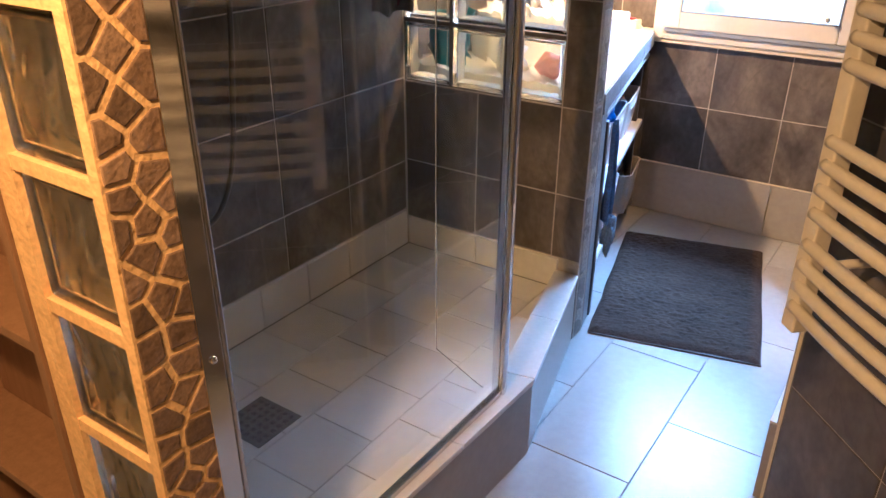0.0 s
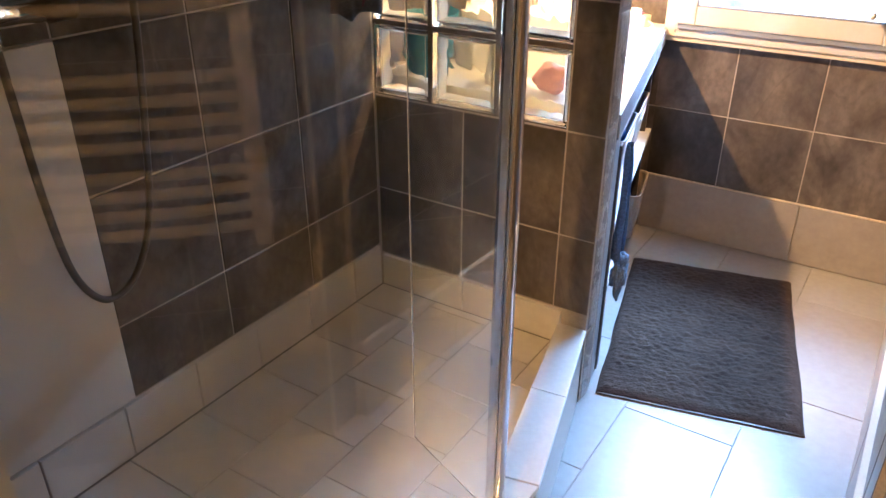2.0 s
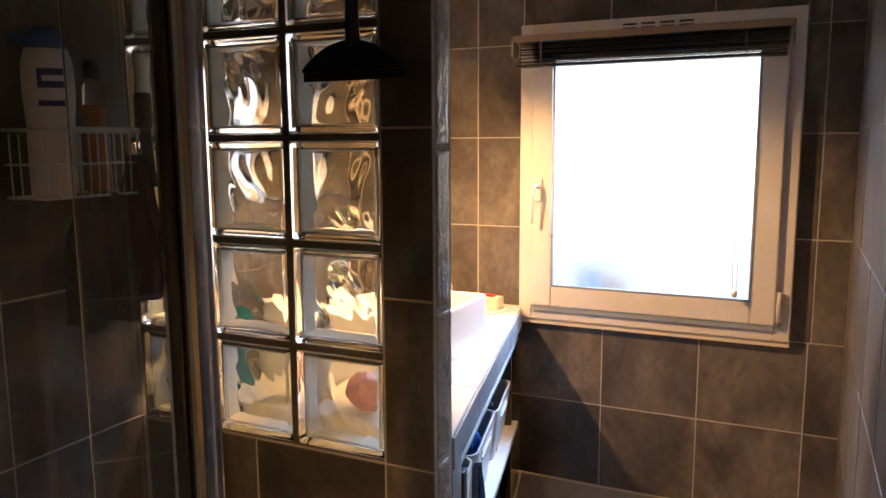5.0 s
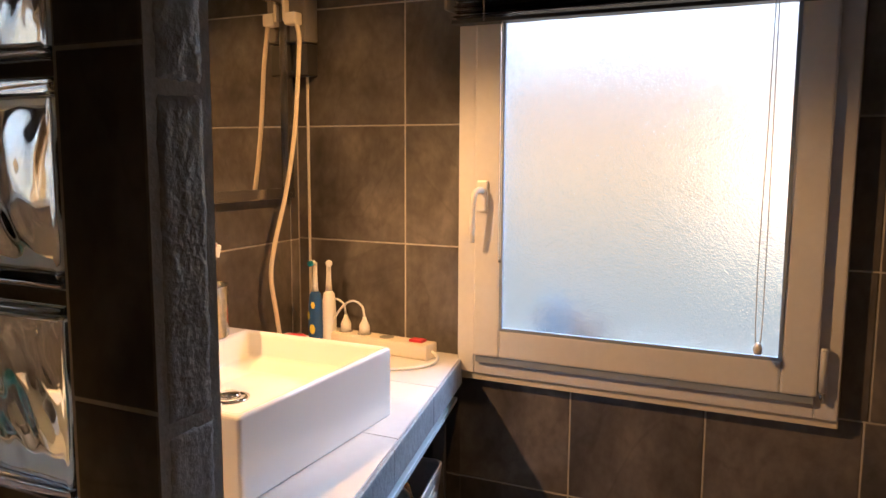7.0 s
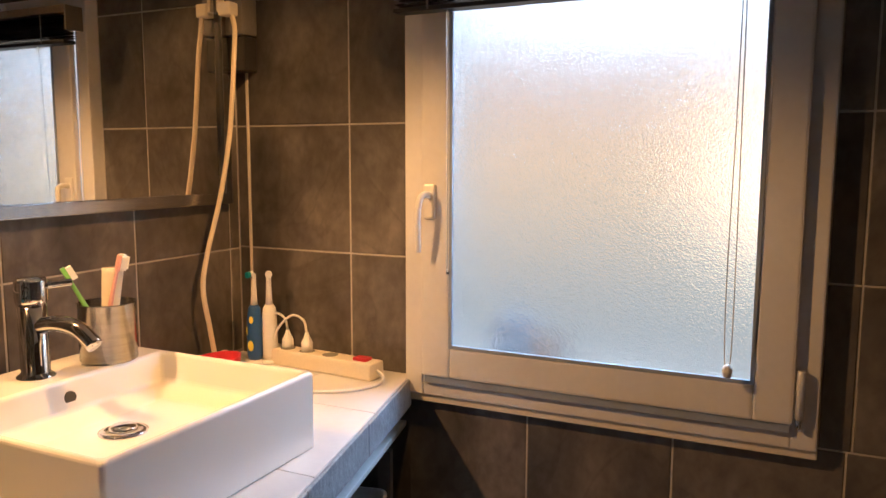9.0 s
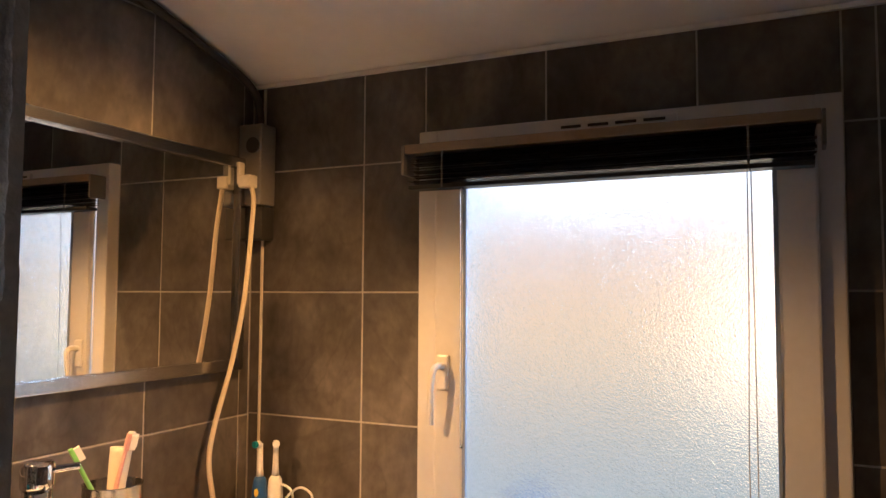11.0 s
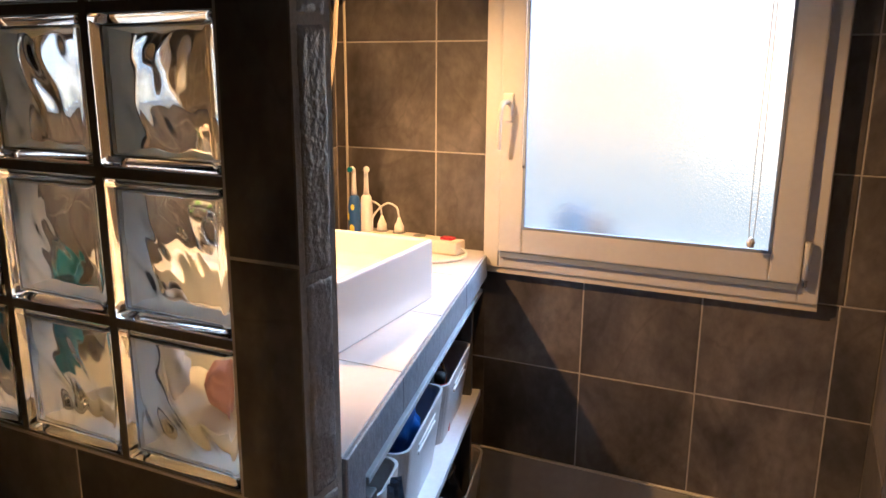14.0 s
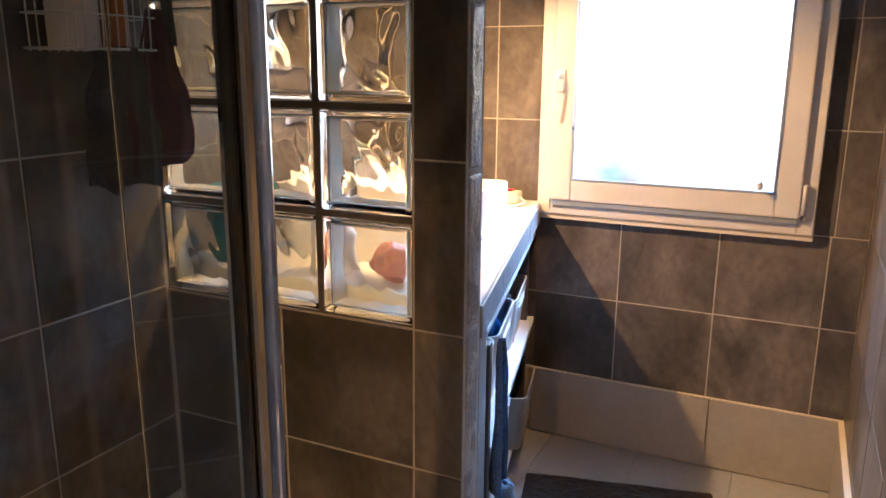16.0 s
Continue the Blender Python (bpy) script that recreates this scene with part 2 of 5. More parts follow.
plum_cloth = material("plum_cloth", (0.085, 0.016, 0.036), 0.9, second=(0.14, 0.030, 0.062), scale=14, bump=1.0, bump_scale=180, fine=0.3)
grey_cloth = material("dark_grey_cloth", (0.07, 0.066, 0.065), 0.9, second=(0.12, 0.11, 0.11), scale=14, bump=1.0, bump_scale=180, fine=0.3)
blue_cloth = material("slate_blue_cloth", (0.10, 0.16, 0.25), 0.9, second=(0.16, 0.24, 0.35), scale=10, bump=1.0, bump_scale=180, fine=0.25)
edge_tile = material("blue_grey_edge_tile", (0.34, 0.38, 0.43), 0.4, second=(0.24, 0.26, 0.30), scale=22, bump=0.7, bump_scale=60, vary=0.05, fine=0.2)
worktop_tile = material("white_worktop_tile", (0.66, 0.65, 0.65), 0.28, second=(0.71, 0.70, 0.70), scale=4, vary=0.03, fine=0.02)
board_mat = material("white_shelf_board", (0.62, 0.64, 0.66), 0.4, second=(0.56, 0.58, 0.60), scale=5, fine=0.04)
dark_board = material("dark_grey_post", (0.07, 0.068, 0.068), 0.4, second=(0.10, 0.097, 0.095), scale=8, fine=0.08)
drain_mat = material("dark_drain_grate", (0.16, 0.155, 0.15), 0.5, 0.5, second=(0.10, 0.095, 0.09), scale=30, fine=0.2)
bristle = material("white_bristles", (0.8, 0.8, 0.78), 0.6, fine=0.1, scale=40)
# Glowing glass of the added spotlight head only.
added_bulb = bpy.data.materials.new("added_bulb_glow")
added_bulb.use_nodes = True
added_bulb.node_tree.nodes["Principled BSDF"].inputs["Emission Color"].default_value = (1.0, 0.72, 0.42, 1)
added_bulb.node_tree.nodes["Principled BSDF"].inputs["Emission Strength"].default_value = 3.0
bulb_mat = material("white_lamp_glass", (0.78, 0.76, 0.72), 0.25, second=(0.70, 0.68, 0.64), scale=14, fine=0.03)


def daylight_material():
    """The blurred garden and sky outside the frosted window."""
    m = bpy.data.materials.new("outdoor_daylight")
    m.use_nodes = True
    n, l = m.node_tree.nodes, m.node_tree.links
    n.remove(n["Principled BSDF"])
    em = n.new("ShaderNodeEmission")
    l.new(em.outputs[0], n["Material Output"].inputs["Surface"])
    tc = n.new("ShaderNodeTexCoord")
    sep = n.new("ShaderNodeSeparateXYZ")
    l.new(tc.outputs["Object"], sep.inputs[0])
    ramp = n.new("ShaderNodeValToRGB")
    stops = [(0.0, (0.38, 0.38, 0.35)), (0.22, (0.42, 0.41, 0.35)), (0.34, (0.54, 0.46, 0.35)), (0.48, (0.88, 0.58, 0.31)), (0.62, (0.82, 0.52, 0.31)), (0.74, (0.66, 0.50, 0.41)), (0.86, (0.80, 0.72, 0.65)), (1.0, (1.0, 0.95, 0.88))]
    ramp.color_ramp.elements[0].position, ramp.color_ramp.elements[0].color = stops[0][0], (*stops[0][1], 1)
    ramp.color_ramp.elements[1].position, ramp.color_ramp.elements[1].color = stops[-1][0], (*stops[-1][1], 1)
    for p, c in stops[1:-1]:
        ramp.color_ramp.elements.new(p).color = (*c, 1)
    height = n.new("ShaderNodeMapRange")
    height.inputs["From Min"].default_value, height.inputs["From Max"].default_value = -0.75, 0.75
    l.new(sep.outputs["Z"], height.inputs["Value"])
    l.new(height.outputs[0], ramp.inputs["Fac"])
    # the low sun behind leaves
    far = n.new("ShaderNodeVectorMath")
    far.operation = "DISTANCE"
    far.inputs[1].default_value = (0.42, 0, 0.02)
    l.new(tc.outputs["Object"], far.inputs[0])
    glow = n.new("ShaderNodeMapRange")
    glow.inputs["From Min"].default_value, glow.inputs["From Max"].default_value = 0.40, 0.05
    glow.inputs["To Min"].default_value, glow.inputs["To Max"].default_value = 0.0, 1.0
    glow.interpolation_type = "SMOOTHSTEP"
    l.new(far.outputs["Value"], glow.inputs["Value"])
    add = n.new("ShaderNodeMix")
    add.data_type, add.blend_type = "RGBA", "ADD"
    add.inputs["B"].default_value = (2.0, 1.55, 0.95, 1)
    l.new(glow.outputs[0], add.inputs["Factor"])
    l.new(ramp.outputs["Color"], add.inputs["A"])
    l.new(add.outputs["Result"], em.inputs["Color"])
    em.inputs["Strength"].default_value = 1.12
    return m


# ---- building helpers ----
def part(name, bm, mat, parent=None, label="", smooth=False):
    """Links a bmesh as one mesh object, under a thing or a part if given."""
    me = bpy.data.meshes.new(name)
    bm.to_mesh(me)
    bm.free()
    if smooth:
        me.polygons.foreach_set("use_smooth", [True] * len(me.polygons))
    me.materials.append(mat)
    ob = new(name, me)
    if parent:
        ob.parent = parent
    if label:
        tagged(ob, label)
    return ob


def thing(name, label, category, group="", kind="", place=(0, 0, 0), turn=0):
    ob = tagged(new(name), label, category, group, kind)
    ob.matrix_world = pose(*place, 0, 0, turn)
    return ob


def box(x0, x1, y0, y1, z0, z1, bevel=0.0, segments=1, bm=None):
    bm = bm or bmesh.new()
    out = bmesh.ops.create_cube(bm, size=1.0, matrix=Matrix.Translation(((x0 + x1) / 2, (y0 + y1) / 2, (z0 + z1) / 2)) @ Matrix.Diagonal((x1 - x0, y1 - y0, z1 - z0, 1)))
    if bevel:
        edges = list({e for v in out["verts"] for e in v.link_edges})
        bmesh.ops.bevel(bm, geom=edges, offset=bevel, segments=segments, affect="EDGES", profile=0.6)
    return bm


def prism(points, z0, z1, bevel=0.0, bm=None):
    """An upright prism over a plan outline given anticlockwise."""
    bm = bm or bmesh.new()
    low = [bm.verts.new((x, y, z0)) for x, y in points]
    high = [bm.verts.new((x, y, z1)) for x, y in points]
    faces = [bm.faces.new(high), bm.faces.new(low[::-1])]
    for i in range(len(points)):
        j = (i + 1) % len(points)
        faces.append(bm.faces.new((low[i], low[j], high[j], high[i])))
    bmesh.ops.recalc_face_normals(bm, faces=faces)
    if bevel:
        bmesh.ops.bevel(bm, geom=list({e for f in faces for e in f.edges}), offset=bevel, segments=2, affect="EDGES", profile=0.6)
    return bm


def turned(profile, steps=28, bm=None, m=None):
    """A body of revolution about z from (radius, height) pairs."""
    bm = bm or bmesh.new()
    m = m or Matrix()
    rings = []
    for r, z in profile:
        if r < 1e-6:
            rings.append([bm.verts.new(m @ Vector((0, 0, z)))])
        else:
            rings.append([bm.verts.new(m @ Vector((r * math.cos(2 * math.pi * k / steps), r * math.sin(2 * math.pi * k / steps), z))) for k in range(steps)])
    for a, b in zip(rings, rings[1:]):
        for k in range(steps):
            j = (k + 1) % steps
            if len(a) == 1 and len(b) > 1:
                bm.faces.new((a[0], b[k], b[j]))
            elif len(b) == 1 and len(a) > 1:
                bm.faces.new((a[k], a[j], b[0]))
            elif len(a) > 1:
                bm.faces.new((a[k], a[j], b[j], b[k]))
    bmesh.ops.recalc_face_normals(bm, faces=bm.faces[:])
    return bm


def smooth_path(points, per=10):
    """A Catmull-Rom line through points."""
    p = [Vector(q) for q in points]
    p = [p[0] * 2 - p[1]] + p + [p[-1] * 2 - p[-2]]
    out = []
    for i in range(1, len(p) - 2):
        for k in range(per):
            t = k / per
            a, b, c, d = p[i - 1], p[i], p[i + 1], p[i + 2]
            out.append(0.5 * (2 * b + (c - a) * t + (2 * a - 5 * b + 4 * c - d) * t * t + (3 * b - a - 3 * c + d) * t ** 3))
    out.append(p[-2])
    return out


def tube(points, radius, steps=10, bm=None, smooth=True, taper=None):
    """A round tube along a line."""
    bm = bm or bmesh.new()
    line = smooth_path(points) if smooth else [Vector(q) for q in points]
    rings, side = [], None
    for i, q in enumerate(line):
        way = (line[min(i + 1, len(line) - 1)] - line[max(i - 1, 0)]).normalized()
        if side is None:
            side = way.orthogonal().normalized()
        side = (side - way * side.dot(way)).normalized()
        up = way.cross(side)
        r = radius * (taper(i / (len(line) - 1)) if taper else 1)
        rings.append([bm.verts.new(q + r * (math.cos(a) * side + math.sin(a) * up)) for a in (2 * math.pi * k / steps for k in range(steps))])
    for a, b in zip(rings, rings[1:]):
        for k in range(steps):
            j = (k + 1) % steps
            bm.faces.new((a[k], a[j], b[j], b[k]))
    bm.faces.new(rings[0][::-1])
    bm.faces.new(rings[-1])
    bmesh.ops.recalc_face_normals(bm, faces=bm.faces[:])
    return bm


piece_meshes = {}


def piece(name, w, h, mat, parent, m, thick=0.008, bevel=0.0015):
    """One tile, w by h in its local x and z, its face at local y = 0 and looking along -y; alike tiles share a mesh."""
    key = (name, round(w, 3), round(h, 3), mat.name, thick)
    if key not in piece_meshes:
        b = min(bevel, w / 4, h / 4)
        bm = bmesh.new()
        back = [bm.verts.new(v) for v in ((0, thick, 0), (w, thick, 0), (w, thick, h), (0, thick, h))]
        mid = [bm.verts.new(v) for v in ((0, b, 0), (w, b, 0), (w, b, h), (0, b, h))]
        front = [bm.verts.new(v) for v in ((b, 0, b), (w - b, 0, b), (w - b, 0, h - b), (b, 0, h - b))]
        for i in range(4):
            j = (i + 1) % 4
            bm.faces.new((back[i], back[j], mid[j], mid[i]))
            bm.faces.new((mid[i], mid[j], front[j], front[i]))
        bm.faces.new(front)
        me = bpy.data.meshes.new(name)
        bm.to_mesh(me)
        bm.free()
        me.materials.append(mat)
        piece_meshes[key] = me
    ob = new(name, piece_meshes[key])
    ob.parent = parent
    ob.matrix_basis = m
    return ob


def raked_tiles(parent, mat, origin, turn, columns, rows, **more):
    """tile_face on a wall that runs north to south, each column cut to the ceiling."""
    for u0, u1 in zip(columns, columns[1:]):
        south = min(u0, u1) if turn == 90 else -max(u0, u1)
        top = ceil_at(south)
        tile_face(parent, mat, origin, turn, [u0, u1], [r for r in rows if r < top - 0.02] + [top], **more)


def tile_face(parent, mat, origin, turn, columns, rows, gap=0.004, holes=(), flat=False, thick=0.008, name="tile", jitter=0.0006):
    """Tiles between the given joint lines. turn 0 looks along -y, 90 along +x, -90 along -x, 180 along +y; flat lays them face up."""
    for u0, u1 in zip(columns, columns[1:]):
        for v0, v1 in zip(rows, rows[1:]):
            if any(u0 >= a - 0.01 and u1 <= b + 0.01 and v0 >= c - 0.01 and v1 <= d + 0.01 for a, b, c, d in holes):
                continue
            w, h = u1 - u0 - gap, v1 - v0 - gap
            if w < 0.008 or h < 0.008:
                continue
            local = pose(u0 + gap / 2, random.uniform(-jitter, jitter), v0 + gap / 2, random.uniform(-0.06, 0.06), 0, random.uniform(-0.06, 0.06))
            base = pose(*origin, -90, 0, turn) if flat else pose(*origin, 0, 0, turn)
            piece(name, w, h, mat, parent, base @ local, thick)


# ---- large structure ----
CEIL = 1.967           # at the north wall; the ceiling rises to the south
NORTH, WEST, VANITY, EAST, PART0, PART1, PART_END = 3.388, -1.565, -1.62, -0.12, 2.12, 2.20, -0.848
RAD_WALL, RAD_END = 1.60, -0.102


def ceil_at(y):
    return CEIL + 0.28 * (NORTH - y)


def raked(x0, x1, y0, y1, z0, lift=0.0, thick=None, bm=None):
    """A block whose top (and, given a thickness, underside) follows the sloping ceiling."""
    bm = bm or bmesh.new()
    low = [bm.verts.new((x, y, z0 if thick is None else ceil_at(y) + lift)) for x, y in ((x0, y0), (x1, y0), (x1, y1), (x0, y1))]
    high = [bm.verts.new((x, y, ceil_at(y) + lift + (thick or 0))) for x, y in ((x0, y0), (x1, y0), (x1, y1), (x0, y1))]
    bm.faces.new(low[::-1])
    bm.faces.new(high)
    for i in range(4):
        bm.faces.new((low[i], low[(i + 1) % 4], high[(i + 1) % 4], high[i]))
    return bm



def structure(name, bm, mat, label, category="wall"):
    return tagged(part(name, bm, mat), label, category, kind="structure")


floor = structure("floor", box(-1.75, 1.4, -1.5, 3.6, -0.12, -0.003), floor_joint, "pale grey floor tiles with thin dark joints", "floor")
ceiling_bm = bmesh.new()
for y0, y1 in ((-1.6, 0.609), (0.611, 1.809), (1.811, 3.009), (3.011, 3.6)):
    raked(-1.85, 1.5, y0, y1, 0, 0.0, 0.05, ceiling_bm)
raked(-1.85, 1.5, -1.6, 3.6, 0, 0.003, 0.12, ceiling_bm)
ceiling = structure("ceiling", ceiling_bm, white_paint, "smooth white ceiling boards with thin joints", "ceiling")

north_bm = box(-1.75, -1.09, NORTH + 0.002, NORTH + 0.2, 0, CEIL)
box(-0.30, 0.1, NORTH + 0.002, NORTH + 0.2, 0, CEIL, bm=north_bm)
box(-1.09, -0.30, NORTH + 0.002, NORTH + 0.2, 0, 0.85, bm=north_bm)
box(-1.09, -0.30, NORTH + 0.002, NORTH + 0.2, 1.77, CEIL, bm=north_bm)
wall_north = structure("wall_north", north_bm, grout, "dark slate tiled wall with pale grout and a window")
wall_west = structure("wall_west", raked(-1.75, WEST - 0.002, 0.3, PART0 + 0.04, 0, 0.02), grout, "dark slate tiled shower wall with pale grout")
wall_vanity = structure("wall_vanity", raked(-1.75, VANITY - 0.002, PART0 + 0.04, NORTH + 0.01, 0, 0.02), grout, "dark slate tiled wall behind the wash basin")
wall_east = structure("wall_east", raked(EAST + 0.002, EAST + 0.12, RAD_WALL + 0.10, NORTH + 0.01, 0, 0.02), grout, "dark slate tiled side wall with pale grout")
RAD_TURN = -47          # the wall behind the radiator runs off at a slant
along = Vector((math.cos(radians(RAD_TURN)), math.sin(radians(RAD_TURN))))
rad_far = Vector((RAD_END + 0.002, RAD_WALL + 0.003)) + along * 2.19
rad_bm = bmesh.new()
outline = ((RAD_END + 0.002, RAD_WALL + 0.003), tuple(rad_far), (rad_far.x + 0.07, rad_far.y + 0.07), (0.05, RAD_WALL + 0.099), (RAD_END + 0.002, RAD_WALL + 0.099))
low = [rad_bm.verts.new((x, y, 0)) for x, y in outline]
high = [rad_bm.verts.new((x, y, ceil_at(y) + 0.02)) for x, y in outline]
rad_bm.faces.new(low[::-1])
rad_bm.faces.new(high)
for k in range(5):
    rad_bm.faces.new((low[k], low[(k + 1) % 5], high[(k + 1) % 5], high[k]))
wall_radiator = structure("wall_radiator", rad_bm, grout, "dark slate tiled wall behind the towel radiator")
wall_south = structure("wall_south", raked(-1.75, 1.4, -1.6, -1.5, 0, 0.02), wall_paint, "plain cream painted wall")
wall_entry = structure("wall_entry", raked(1.4, 1.5, -1.6, 3.6, 0, 0.02), wall_paint, "plain cream painted wall at the entrance")
wall_back = structure("wall_back", box(0.102, 1.4, NORTH + 0.002, NORTH + 0.2, 0, CEIL), wall_paint, "plain cream painted wall")
wall_hall = structure("wall_hall", raked(-1.85, -1.75, -1.6, 3.6, 0, 0.02), wall_paint, "plain cream painted outer wall")
# Coloured dark so the gap between pillar and shelf unit looks shaded.
wall_shower_end = structure("wall_shower_end", raked(WEST - 0.01, -1.201, 0.62, 0.66, 0, 0.02), gap_shade, "wall closing the end of the shower, coloured dark as the gap's shade")
# Added pale backing that makes the pillar's glass blocks look brighter.
wall_shower_return = structure("wall_shower_return", raked(-1.20, -0.905, 0.62, 0.66, 0, 0.02), white_panel_mat, "pale backing added behind the pillar to lighten its glass blocks")

# glass block partition
part_bm = box(WEST - 0.01, PART_END - 0.0035, PART0 + 0.002, PART1 - 0.002, 0, 0.817)
raked(-0.957, PART_END - 0.0035, PART0 + 0.002, PART1 - 0.002, 0.817, 0.02, bm=part_bm)
raked(WEST - 0.01, -0.957, PART0 + 0.002, PART1 - 0.002, 2.252, 0.02, bm=part_bm)
wall_partition = structure("wall_partition", part_bm, grout, "dark tiled partition with a window of wavy glass blocks")

COLS = [(-1.563, -1.379), (-1.365, -1.171), (-1.157, -0.960)]
ROWS_Z = [(0.822, 1.016), (1.030, 1.220), (1.235, 1.424), (1.438, 1.624), (1.638, 1.836), (1.850, 2.041), (2.055, 2.246)]
for name, mat, label, spans in (("mortar_core", block_side, "grey block sides", ((PART0 + 0.009, PART1 - 0.009),)),
                                ("mortar_grid", dark_grout, "dark mortar lines between the glass blocks", ((PART0 + 0.004, PART0 + 0.0089), (PART1 - 0.0089, PART1 - 0.004)))):
    grid_bm = bmesh.new()
    for ya, yb in spans:
        for x in (-1.372, -1.164):
            box(x - 0.0066, x + 0.0066, ya, yb, 0.8175, 2.2515, bm=grid_bm)
        for z in (1.023, 1.2275, 1.431, 1.631, 1.843, 2.048):
            for c0, c1 in ((-1.572, -1.3787), (-1.3653, -1.1707), (-1.1573, -0.9575)):
                box(c0, c1, ya, yb, z - 0.0064, z + 0.0064, bm=grid_bm)
        for z in (0.8185, 2.2495):
            for c0, c1 in ((-1.572, -1.3787), (-1.3653, -1.1707), (-1.1573, -0.9575)):
                box(c0, c1, ya, yb, z - 0.0009, z + 0.0025 if z < 1 else z + 0.002, bm=grid_bm)
        box(-0.9592, -0.9572, ya, yb, 0.8175, 2.2515, bm=grid_bm)
        box(-1.5660, -1.5635, ya, yb, 0.8175, 2.2515, bm=grid_bm)
    part(name, grid_bm, mat, wall_partition, label)


def glass_block(w, h, d, seed, mat):
    """A hollow block of pressed glass: thick rim, recessed faces with wavy inner sides."""
    bm = box(0, w, 0, d, 0, h, bevel=0.006, segments=2)
    # recessed outer faces
    for f in list(bm.faces):
        if abs(f.normal.y) > 0.99 and f.calc_area() > 0.5 * w * h:
            bmesh.ops.inset_region(bm, faces=[f], thickness=0.012, depth=-0.003)
    # hollow with wavy walls
    n = 30
    a, y0, y1 = 0.012, 0.014, d - 0.014
    rng = random.Random(seed)
    o = rng.uniform(0, 50)
    sheets = []
    for y, sign in ((y0, 1), (y1, -1)):
        rows = []
        for i in range(n + 1):
            row = []
            for j in range(n + 1):
                u, v = i / n, j / n
                edge = min(u, 1 - u, v, 1 - v)
                wave = noise.noise(Vector((u * 6.0 + 1.1 * math.sin(v * 4 + o), v * 3.0 + o, sign * 3.7 + o)))
                wave += 0.25 * noise.noise(Vector((u * 8 + o, v * 3.5, sign + o)))
                row.append(bm.verts.new((a + u * (w - 2 * a), y + sign * 0.0033 * wave * min(1, edge * 6), a + v * (h - 2 * a))))
            rows.append(row)
        for i in range(n):
            for j in range(n):
                q = (rows[i][j], rows[i + 1][j], rows[i + 1][j + 1], rows[i][j + 1])
                bm.faces.new(q[::-1] if sign > 0 else q)
        sheets.append(rows)
    s0, s1 = sheets
    for i in range(n):
        for p, q, flip in ((0, 0, False), (n, n, True)):
            bm.faces.new((s0[i][p], s0[i + 1][p], s1[i + 1][p], s1[i][p])[::-1 if flip else 1])
            bm.faces.new((s0[p][i], s1[p][i], s1[p][i + 1], s0[p][i + 1])[::-1 if flip else 1])
    return bm


for ci, (x0, x1) in enumerate(COLS):
    for ri, (z0, z1) in enumerate(ROWS_Z):
        b = part("glass_block", glass_block(x1 - x0, z1 - z0, 0.078, ci * 7 + ri, block_glass), block_glass, wall_partition, smooth=True)
        b.matrix_basis = pose(x0, PART0 + 0.001, z0)
        b.visible_shadow = False
        w, h = x1 - x0, z1 - z0
        ring = bmesh.new()
        for a0, a1, c0, c1 in ((0.0135, 0.0148, 0.0135, h - 0.0135), (w - 0.0148, w - 0.0135, 0.0135, h - 0.0135), (0.015, w - 0.015, 0.0135, 0.0148), (0.015, w - 0.015, h - 0.0148, h - 0.0135)):
            box(a0, a1, 0.021, 0.057, c0, c1, bm=ring)
        lining = part("edge_lining", ring, block_lining, b, "pale grey-green inner edge")
        lining.visible_shadow = False

# shower tray, kerb and its cap
OUT = [(-0.748, 0.535), (-0.702, 1.52), (-0.854, PART0 - 0.002)]
INN = [(-0.835, 0.535), (-0.790, 1.50), (-0.935, PART0 - 0.002)]
tray = structure("shower_tray", prism([(WEST, 0.66), (-0.80, 0.66), (-0.75, 1.50), (-0.89, PART0), (WEST, PART0)], 0.0, 0.187), joint_grey, "raised tiled shower floor with a square drain", "shower tray")
kerb = structure("shower_kerb", prism([OUT[0], OUT[1], OUT[2], INN[2], INN[1], INN[0]], 0.0, 0.238), plinth_tile, "grey tiled shower kerb with a white coping", "kerb")
for k, (i, j) in enumerate(((0, 1), (1, 2))):
    a, b, c, d = Vector(OUT[i]), Vector(OUT[j]), Vector(INN[j]), Vector(INN[i])
    parts = 3 if k == 0 else 2
    for s in range(parts):
        u, v = s / parts + 0.002, (s + 1) / parts - 0.002
        out = (a - d).normalized() * 0.006
        quad = [a.lerp(b, u) + out, a.lerp(b, v) + out, d.lerp(c, v), d.lerp(c, u)]
        part("coping_tile", prism([tuple(q) for q in quad], 0.2385, 0.255, 0.002), kerb_cap_mat, kerb, "white coping tile")

# ---- window ----
window = tagged(new("window_1"), "white plastic tilt window with frosted glass", "window", kind="structure")
FX0, FX1, FZ0, FZ1 = -1.12, -0.27, 0.822, 1.797
FY = 3.352


def frame_of(name, x0, x1, z0, z1, w, y0, y1, mat, parent, bevel=0.004, label=""):
    bm = box(x0, x0 + w, y0, y1, z0, z1, bevel, 2)
    box(x1 - w, x1, y0, y1, z0, z1, bevel, 2, bm)
    box(x0 + w - 0.001, x1 - w + 0.001, y0 + 0.0007, y1, z0, z0 + w, bevel, 2, bm)
    box(x0 + w - 0.001, x1 - w + 0.001, y0 + 0.0007, y1, z1 - w, z1, bevel, 2, bm)
    return part(name, bm, mat, parent, label)


